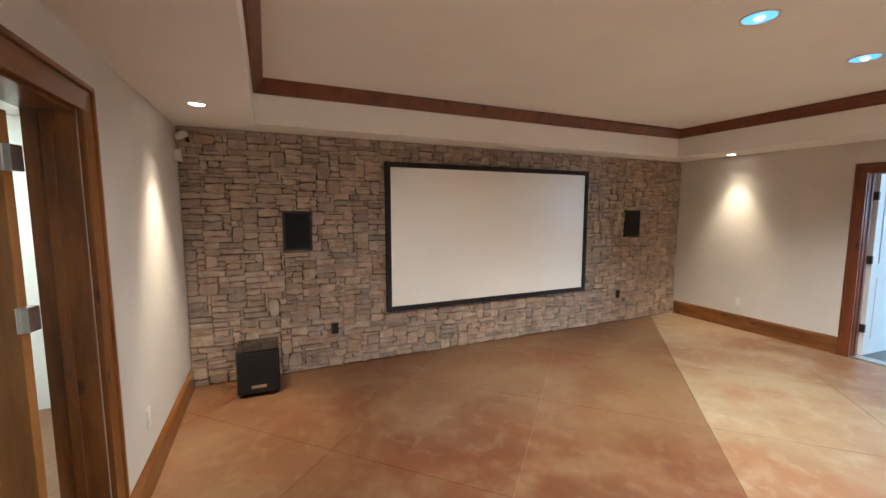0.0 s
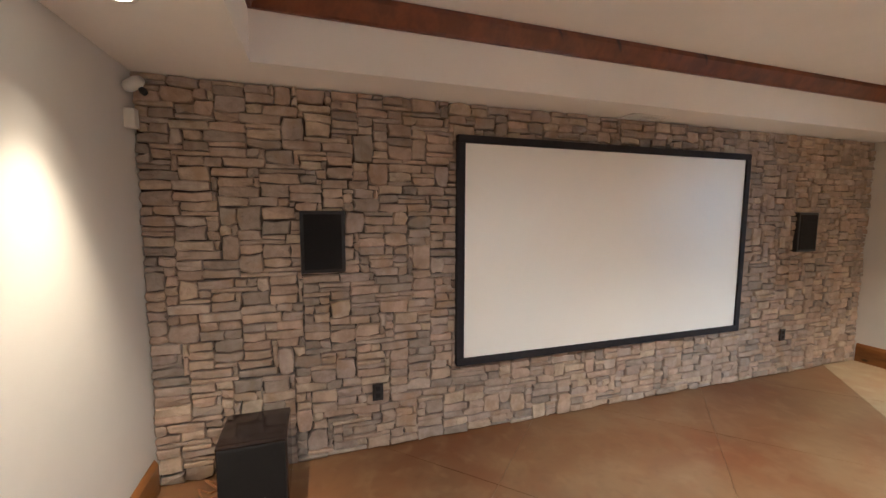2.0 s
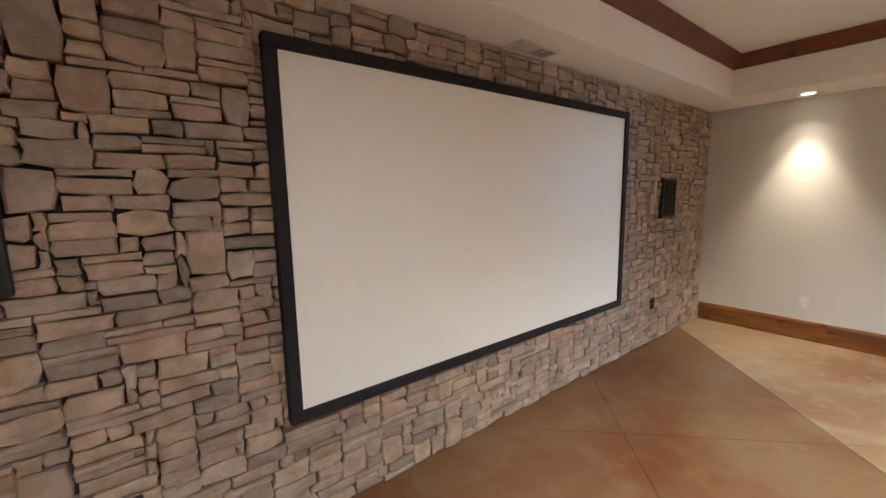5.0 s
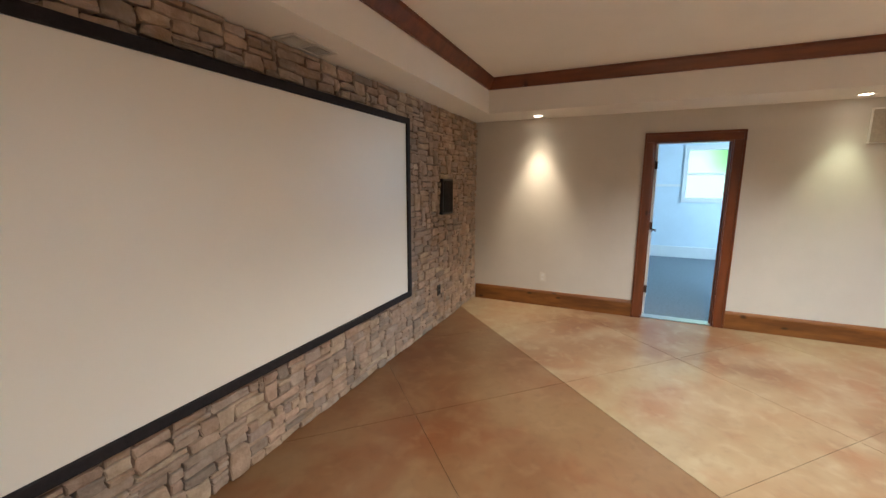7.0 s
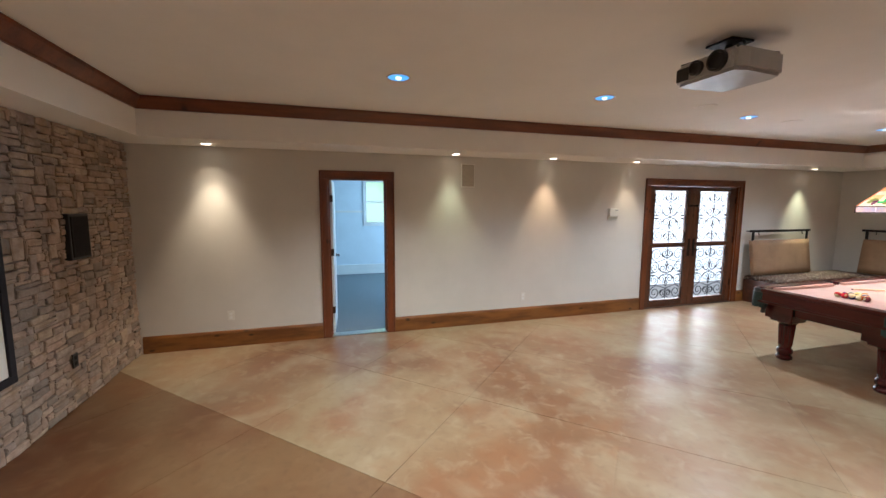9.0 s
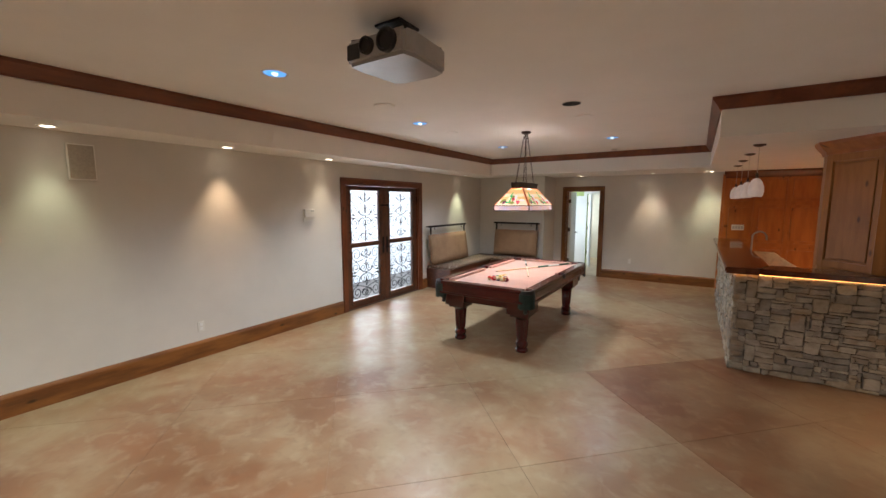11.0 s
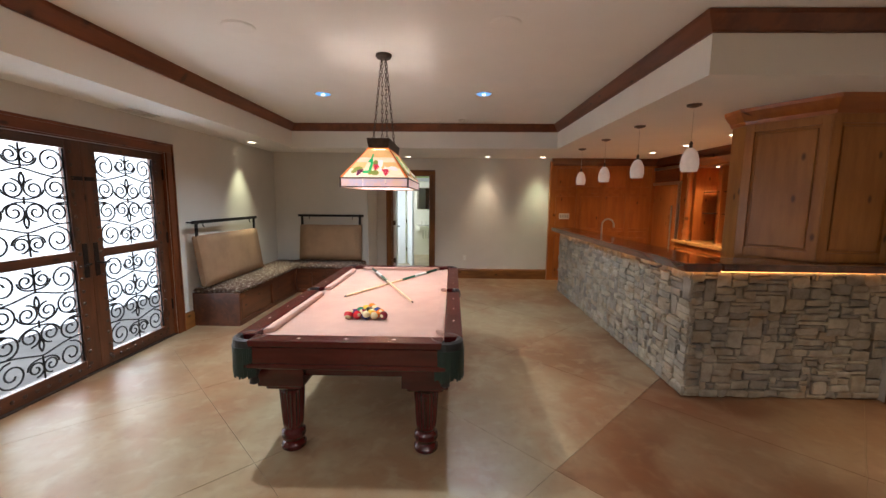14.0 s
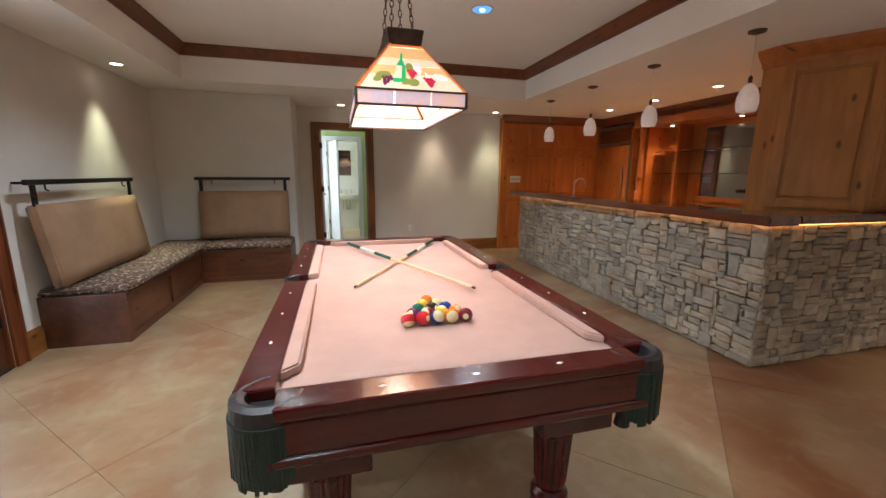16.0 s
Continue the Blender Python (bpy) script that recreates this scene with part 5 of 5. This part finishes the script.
for w, place, turn in ((1.42, (6.55, -4.87, SEAT + 0.07), -90), (1.08, (5.6, -6.52, SEAT + 0.07), 180)):
    t = thing("back_cushion", "tan upholstered back cushion hung from a wooden rail", "cushion", "bench back cushions", place, turn)
    b = cushion(w, 0.62, 0.11)
    bmesh.ops.transform(b, matrix=Matrix.Translation((0, -0.03, 0.32)) @ Matrix.Rotation(radians(82), 4, "X"), verts=b.verts)
    part("pad", b, TAN, t, smooth=True)
    loop = [(-w / 2 + 0.02, -0.16, 0.02), (-w / 2 + 0.01, -0.06, 0.62), (w / 2 - 0.01, -0.06, 0.62), (w / 2 - 0.02, -0.16, 0.02)]
    part("piping", tube(loop, 0.006, 6), TAN, t)
    r = thing("hanging_rail", "dark wooden cushion rail on iron brackets", "rail", "bench rails", place, turn)
    part("bar", box(-w / 2 - 0.04, w / 2 + 0.04, -0.06, -0.03, 0.775, 0.815, 0.006), IRON, r)
    for x in (-w / 2 + 0.03, w / 2 - 0.03):
        part("post", box(x - 0.02, x + 0.02, -0.055, -0.035, 0.56, 0.777, 0.004), IRON, r)
        part("bracket", tube([(x, -0.045, 0.79), (x, 0.07, 0.79)], 0.01), IRON, r)
    for x in (-w / 2 + 0.16, w / 2 - 0.16):
        part("hook", tube([(x, -0.045, 0.775), (x, -0.045, 0.74), (x, -0.065, 0.73)], 0.006), IRON, r)

# ---- bar ----
structure("wall_bar_front", prism([(0.036, -2.70), (1.55, -2.70), (1.55, -6.45), (1.42, -6.45), (1.42, -2.86), (0.036, -2.86)], 0, 1.03), MORTAR, "grey-tan ledge stone bar front", "wall")
bt = thing("bar_counter", "polished dark reddish wood bar counter on the stone front", "counter")
TOPZ = (1.035, 1.095)
part("long_top", prism([(1.685, -2.61), (1.685, -6.69), (1.28, -6.69), (1.28, -2.98), (1.40, -2.61)][::-1], *TOPZ, bevel=0.012), BARTOP, bt)
part("short_top", prism([(0.04, -2.59), (0.04, -3.0), (1.275, -3.0), (1.395, -2.63), (1.395, -2.615)], TOPZ[0], TOPZ[1] - 0.002, bevel=0.01), BARTOP, bt)
part("edge_nosing", sweep([(1.672, -6.68), (1.672, -2.622), (1.4, -2.622)], [(0.0, 1.03), (0.018, 1.03), (0.018, 1.037), (0.0, 1.037)]), BARTOP, bt)
st = thing("counter_light_strip", "warm light strip glowing under the bar counter", "light strip")
part("long_strip", box(1.61, 1.62, -6.5, -2.66, 1.0275, 1.0345), LED, st)
part("short_strip", box(0.06, 1.60, -2.65, -2.64, 1.0275, 1.0345), LED, st)
wk = thing("bar_worktop", "tan stone lower worktop behind the bar", "counter")
part("cabinet", box(0.85, 1.415, -6.45, -3.35, 0, 0.86), CAB["y"], wk)
part("top", box(0.8, 1.415, -6.5, -3.3, 0.86, 0.9, 0.006), mat("tan_granite", (0.42, 0.3, 0.18), 0.25, second=(0.25, 0.17, 0.1), scale=20), wk)
fc = thing("bar_faucet", "chrome gooseneck bar faucet", "faucet")
part("spout", tube([(1.2, -5.6, 0.9), (1.2, -5.6, 1.2)] + [(1.2 - 0.09 + 0.09 * math.cos(a), -5.6, 1.2 + 0.1 * math.sin(a)) for a in [math.pi * k / 10 for k in range(1, 10)]] + [(1.02, -5.6, 1.17)], 0.013, 10), STEEL, fc, smooth=True)
part("base", lathe([(0.03, 0), (0.028, 0.03), (0.018, 0.05)], 16), STEEL, fc).location = (1.2, -5.6, 0.9)
part("handle", tube([(1.2, -5.66, 0.92), (1.2, -5.73, 0.96)], 0.008), STEEL, fc)


def raised_panel_face(t, origin, along, w, z0, z1, cols, rows, m, out):
    """Stiles, rails and raised panels on a flat face: along is the plan direction, out the way it faces."""
    ax_, ou = Vector((*along, 0)), Vector((*out, 0))
    mm = Matrix((( *ax_.to_3d(), 0), (*ou.to_3d(), 0), (0, 0, 1, 0), (0, 0, 0, 1))).transposed()
    mm.translation = Vector((*origin, 0))
    sw = 0.07
    zs = [z0] + list(rows) + [z1]
    def put(name, b, mt):
        o = part(name, b, mt, t)
        o.matrix_basis = mm
    for k in range(cols + 1):
        x = k * (w - sw) / cols
        put("stile", box(x, x + sw, 0, 0.018, z0, z1, 0.003), m["z"])
    for k in range(cols):
        xa, xb = k * (w - sw) / cols + sw, (k + 1) * (w - sw) / cols
        for i, z in enumerate(zs):
            lo = z if i == 0 else z - (sw if i == len(zs) - 1 else sw / 2)
            put("rail", box(xa, xb, 0, 0.0165, lo, lo + sw, 0.003), m["z"])
        for za, zb in zip(zs, zs[1:]):
            put("panel", box(xa + 0.02, xb - 0.02, 0.0, 0.011, za + sw + 0.02, zb - sw - 0.02, 0.01), m["z"])


# tall cabinet at the bar's end
TALL = [(XW + 0.002, -2.76), (0.56, -2.76), (0.86, -3.26), (0.86, -3.44), (XW + 0.002, -3.44)]
tc = thing("tall_cabinet", "tall knotty wood cabinet with crown moulding and angled corner", "cabinet")
part("body", prism(TALL[::-1], 0, 2.26), CAB_LIT["z"], tc)
raised_panel_face(tc, (XW + 0.004, -2.759), (1, 0), 0.552, 1.1, 2.24, 1, (), CAB_LIT, (0, 1))
va = (Vector((0.86, -3.26)) - Vector((0.56, -2.76)))
la = va.length
va.normalize()
raised_panel_face(tc, (0.56, -2.76), va, la, 1.1, 2.24, 1, (), CAB_LIT, (-va.y, va.x))
CR = [(0, 2.24), (0.018, 2.24), (0.026, 2.27), (0.06, 2.31), (0.085, 2.345), (0.09, 2.3745), (0, 2.3745)]
part("crown", sweep([(0.86, -3.44), (0.86, -3.26), (0.56, -2.76), (XW + 0.002, -2.76)], [(-o, z) for o, z in CR]), CAB["x"], tc)

# panelled wall and fridge behind the bar
pw = thing("wood_panelling", "reddish knotty wood wall panelling with crown moulding", "wall panelling")
part("board", box(-0.95, 1.54, YS, YS + 0.05, 0, 2.3), CAB["z"], pw)
raised_panel_face(pw, (1.535, YS + 0.049), (-1, 0), 1.98, 0.0, 2.28, 4, (0.95, 1.75), CAB, (0, 1))
part("crown", sweep([(-0.45, YS + 0.05), (1.56, YS + 0.05)], [(o, z) for o, z in CR]), TRIM["x"], pw)
part("end_stile", box(1.54, 1.58, YS, YS + 0.09, 0, 2.32, 0.004), CAB["z"], pw)
sw_ = thing("switch_plate", "white four-gang switch plate on wood panelling", "light switch", place=(1.28, YS + 0.07, 1.27), turn=180)
part("plate", box(-0.1, 0.1, -0.006, 0.0, -0.055, 0.055, 0.003), PLASTIC, sw_)
for x in (-0.068, -0.023, 0.023, 0.068):
    part("rocker", box(x - 0.015, x + 0.015, -0.01, -0.005, -0.03, 0.03, 0.002), GREYPL, sw_)

BX = -0.42
fr = thing("built_in_fridge", "wood fronted built-in refrigerator with steel trim", "refrigerator")
part("body", box(-0.95, BX - 0.02, -7.36, -6.46, 0, 2.2), CAB["z"], fr)
part("door", box(BX - 0.02, BX + 0.004, -7.32, -6.53, 0.1, 1.86, 0.004), CAB["z"], fr)
part("grille_panel", box(BX - 0.02, BX + 0.004, -7.32, -6.53, 1.93, 2.14, 0.004), TRIM["y"], fr)
for a, c, e, g in ((-7.36, -6.46, 1.868, 1.922), (-7.36, -6.46, 2.15, 2.2)):
    part("steel_trim", box(BX - 0.02, BX + 0.014, a, c, e, g, 0.003), STEEL, fr)
part("steel_edge", box(BX - 0.02, BX + 0.014, -6.525, -6.47, 0.1, 1.866, 0.003), STEEL, fr)
part("handle", tube([(BX + 0.05, -6.6, 0.6), (BX + 0.05, -6.6, 1.5)], 0.013), STEEL, fr)

bb = thing("back_bar", "wood back bar with smoked mirror, shelves and turned columns", "cabinet")
part("lower_cabinet", box(-0.95, BX + 0.05, -6.45, -3.46, 0, 0.88), CAB["y"], bb)
raised_panel_face(bb, (BX + 0.05, -6.45), (0, 1), 3.0, 0.08, 0.86, 5, (), CAB, (1, 0))
part("counter", box(-0.95, BX + 0.09, -6.45, -3.41, 0.88, 0.93, 0.006), wood("honey_counter", (0.5, 0.24, 0.07), (0.34, 0.15, 0.04), "y", rough=0.2), bb)
part("back_board", box(-0.95, -0.9, -6.45, -3.42, 0.93, 2.3), CAB["z"], bb)
part("mirror", box(-0.899, -0.893, -5.5, -4.05, 1.05, 2.05), SMOKE, bb, "large smoked mirror")
for a, c, e, g in ((-5.56, -3.99, 2.05, 2.12), (-5.56, -3.99, 0.98, 1.05), (-5.56, -5.5, 1.05, 2.05), (-4.05, -3.99, 1.05, 2.05)):
    part("mirror_frame", box(-0.899, -0.87, a, c, e, g, 0.006), CAB["y"], bb)
part("header", box(-0.95, BX, -6.45, -3.41, 2.12, 2.3, 0.004), CAB["y"], bb)
part("crown", sweep([(BX, -3.41), (BX, -6.46), (BX, -7.36)], [(-o, z) for o, z in CR][::-1]), TRIM["y"], bb)
COL = [(0.055, 0.93), (0.06, 0.98), (0.045, 1.0), (0.06, 1.04), (0.065, 1.09), (0.04, 1.13), (0.05, 1.16), (0.045, 1.6), (0.038, 1.95), (0.055, 1.98), (0.055, 2.02), (0.045, 2.04), (0.065, 2.12)]
for y in (-6.3, -3.7):
    part("turned_column", lathe(COL, 20), CAB["z"], bb, smooth=True).location = (BX - 0.06, y, 0)
    part("pilaster", box(-0.9, BX - 0.12, y - 0.06, y + 0.06, 0.93, 2.12, 0.005), CAB["z"], bb)
for y in (-5.75,):
    part("shelf_side", box(-0.9, -0.62, y - 0.02, y + 0.02, 0.93, 2.12, 0.004), CAB["z"], bb)
for z in (1.38, 1.72):
    sh = part("glass_shelf", box(-0.888, -0.66, -6.2, -4.1, z, z + 0.012, 0.002), mat("smoked_glass_shelf", (0.05, 0.035, 0.03), 0.08), bb)
for y in (-5.9, -4.8, -4.2):
    t = lamp("cabinet_light", "SPOT", (-0.65, y, 2.1), 34, (1, 0.66, 0.36), (-0.65, y, 0), spot=(110, 0.8), radius=0.02)
    c_ = thing("cabinet_puck_light", "small lit puck light in the back bar", "downlight", "puck lights", (-0.65, y, 2.12))
    part("ring", lathe([(0.03, -0.01), (0.036, -0.006), (0.036, 0.0)], 18), STEEL, c_)
    part("lens", lathe([(0.024, -0.0125), (0.024, -0.0101)], 16), LENS, c_)
outl = outlet((-0.89, -4.5, 1.2), 90)

# pendants over the bar
PPROF = [(0.058, 0.0), (0.066, 0.02), (0.072, 0.06), (0.068, 0.11), (0.052, 0.16), (0.03, 0.19), (0.012, 0.2)]
pend0 = None
for y in (-3.07, -4.03, -4.97, -5.92):
    if pend0 is None:
        pend0 = thing("pendant_light", "small white frosted glass pendant light over the bar", "pendant lamp", "bar pendants", (1.45, y, 0))
        b = lathe(PPROF, 24)
        bmesh.ops.transform(b, matrix=Matrix.Translation((0, 0, 1.82)), verts=b.verts)
        part("shade", b, PEND, pend0, smooth=True)
        part("socket", lathe([(0.013, 2.018), (0.014, 2.06), (0.004, 2.075)], 12), BRONZE, pend0)
        part("cord", tube([(0, 0, 2.07), (0, 0, 2.37)], 0.0022, 6), STEEL, pend0)
        part("canopy", lathe([(0.02, 2.35), (0.055, 2.362), (0.058, 2.3745)], 24), BRONZE, pend0)
    else:
        copy_thing(pend0, Matrix.Translation((1.45, y, 0)))

# ---- stone pieces ----


def pack(w, h, cell, tall, rnd, big=0.16):
    """Fill a w by h field with uneven blocks on a fine grid; gives (x0, x1, z0, z1)."""
    nx, nz = int(w / cell), int(h / tall)
    used = np.zeros((nx, nz), bool)
    out = []
    for j in range(nz):
        for i in range(nx):
            if used[i, j]:
                continue
            q = rnd.random()
            if q < big:
                ww, hh = rnd.choice(((3, 5), (4, 5), (5, 4), (4, 4), (5, 3), (3, 4), (6, 3), (4, 6)))
            else:
                ww, hh = rnd.choice(((5, 1), (6, 1), (8, 1), (4, 2), (5, 2), (6, 2), (7, 2), (5, 2), (4, 2), (3, 2), (6, 2), (2, 2), (5, 3), (7, 2)))
            ww, hh = min(ww, nx - i), min(hh, nz - j)
            while ww > 1 and used[i:i + ww, j].any():
                ww -= 1
            used[i:i + ww, j:j + hh] = True
            out.append((i * w / nx, (i + ww) * w / nx, j * h / nz, (j + hh) * h / nz))
    return out


def stone(bm, x0, x1, z0, z1, depth, rnd):
    """An uneven block in the local x, z plane with its face at -depth."""
    g = 0.002
    x0, x1, z0, z1 = x0 + g, x1 - g, z0 + g, z1 - g
    w, h = x1 - x0, z1 - z0
    jt = lambda a: rnd.uniform(-a, a)
    am = min(0.009, h * 0.13)
    base = [(x0, z0), (x0 + w * 0.5, z0), (x1, z0), (x1, z0 + h * 0.5), (x1, z1), (x0 + w * 0.5, z1), (x0, z1), (x0, z0 + h * 0.5)]
    cx, cz = (x0 + x1) / 2, (z0 + z1) / 2
    o = []
    for k, (x, z) in enumerate(base):
        cut = 0 if k % 2 else rnd.uniform(0.0, 0.08) * min(h, w)
        o.append((x + jt(am) - math.copysign(cut, x - cx), z + jt(am) - math.copysign(cut * 0.8, z - cz)))
    b_ = min(0.007, h * 0.12)
    rings = []
    for y, s in ((0.0, 0), (-depth + b_ * 0.8, 0), (-depth, b_)):
        rings.append([bm.verts.new((x - math.copysign(min(s, abs(x - cx)), x - cx), y + (jt(0.0035) if s else 0), z - math.copysign(min(s, abs(z - cz)), z - cz))) for x, z in o])
    top = bm.verts.new((cx + jt(w * 0.15), -depth - rnd.uniform(0, 0.005), cz + jt(h * 0.15)))
    for a, c in zip(rings, rings[1:]):
        for k in range(8):
            bm.faces.new((a[k], a[(k + 1) % 8], c[(k + 1) % 8], c[k]))
    for k in range(8):
        bm.faces.new((rings[-1][k], rings[-1][(k + 1) % 8], top))


def stones(wall, mm, field, near, mat_one, mat_rest, seed, limit=300, dmin=0.038, dmax=0.056):
    """Stones on one wall: those in the near stretch as pieces of their own, the rest joined."""
    rnd = random.Random(seed)
    rest = bmesh.new()
    count = 0
    for x0, x1, z0, z1 in field:
        d = rnd.uniform(dmin, dmax)
        if count < limit and near[0] <= (x0 + x1) / 2 <= near[1] and near[2] <= (z0 + z1) / 2 <= near[3]:
            b = bmesh.new()
            stone(b, x0, x1, z0, z1, d, rnd)
            o = part("stone", b, mat_one, wall)
            o.matrix_basis = mm
            count += 1
        else:
            stone(rest, x0, x1, z0, z1, d, rnd)
    o = part("stone_courses", rest, mat_rest, wall)
    o.matrix_basis = mm
    o["kind"] = "stuff"


slabs()
rnd = random.Random(11)
wn_ = bpy.data.objects["wall_north"]
stones(wn_, Matrix.Translation((XW + 0.002, YN + 0.012, 0.003)), pack(XE - XW - 0.004, SOFFIT - 0.006, 0.032, 0.0285, rnd, 0.075), (0.6, 2.7, 0.35, 2.1), STONE, STONE_REST, 3)
wb = bpy.data.objects["wall_bar_front"]
stones(wb, Matrix.Translation((0.04, -2.70, 0.003)) @ Matrix.Diagonal((1, -1, 1, 1)), pack(1.545, 1.02, 0.030, 0.029, rnd, 0.16), (0, 2, 0, 1.1), GSTONE, GSTONE_REST, 5, 150)
stones(wb, Matrix.Translation((1.55, -2.66, 0.003)) @ Matrix.Rotation(radians(-90), 4, "Z") @ Matrix.Diagonal((1, -1, 1, 1)), pack(3.8, 1.02, 0.030, 0.029, rnd, 0.16), (0, 1.6, 0, 1.1), GSTONE, GSTONE_REST, 6, 150)
stones(wb, Matrix.Translation((1.42, -6.45, 0.003)), pack(0.16, 1.02, 0.039, 0.033, rnd, 0.15), (9, 9, 9, 9), GSTONE, GSTONE_REST, 8)
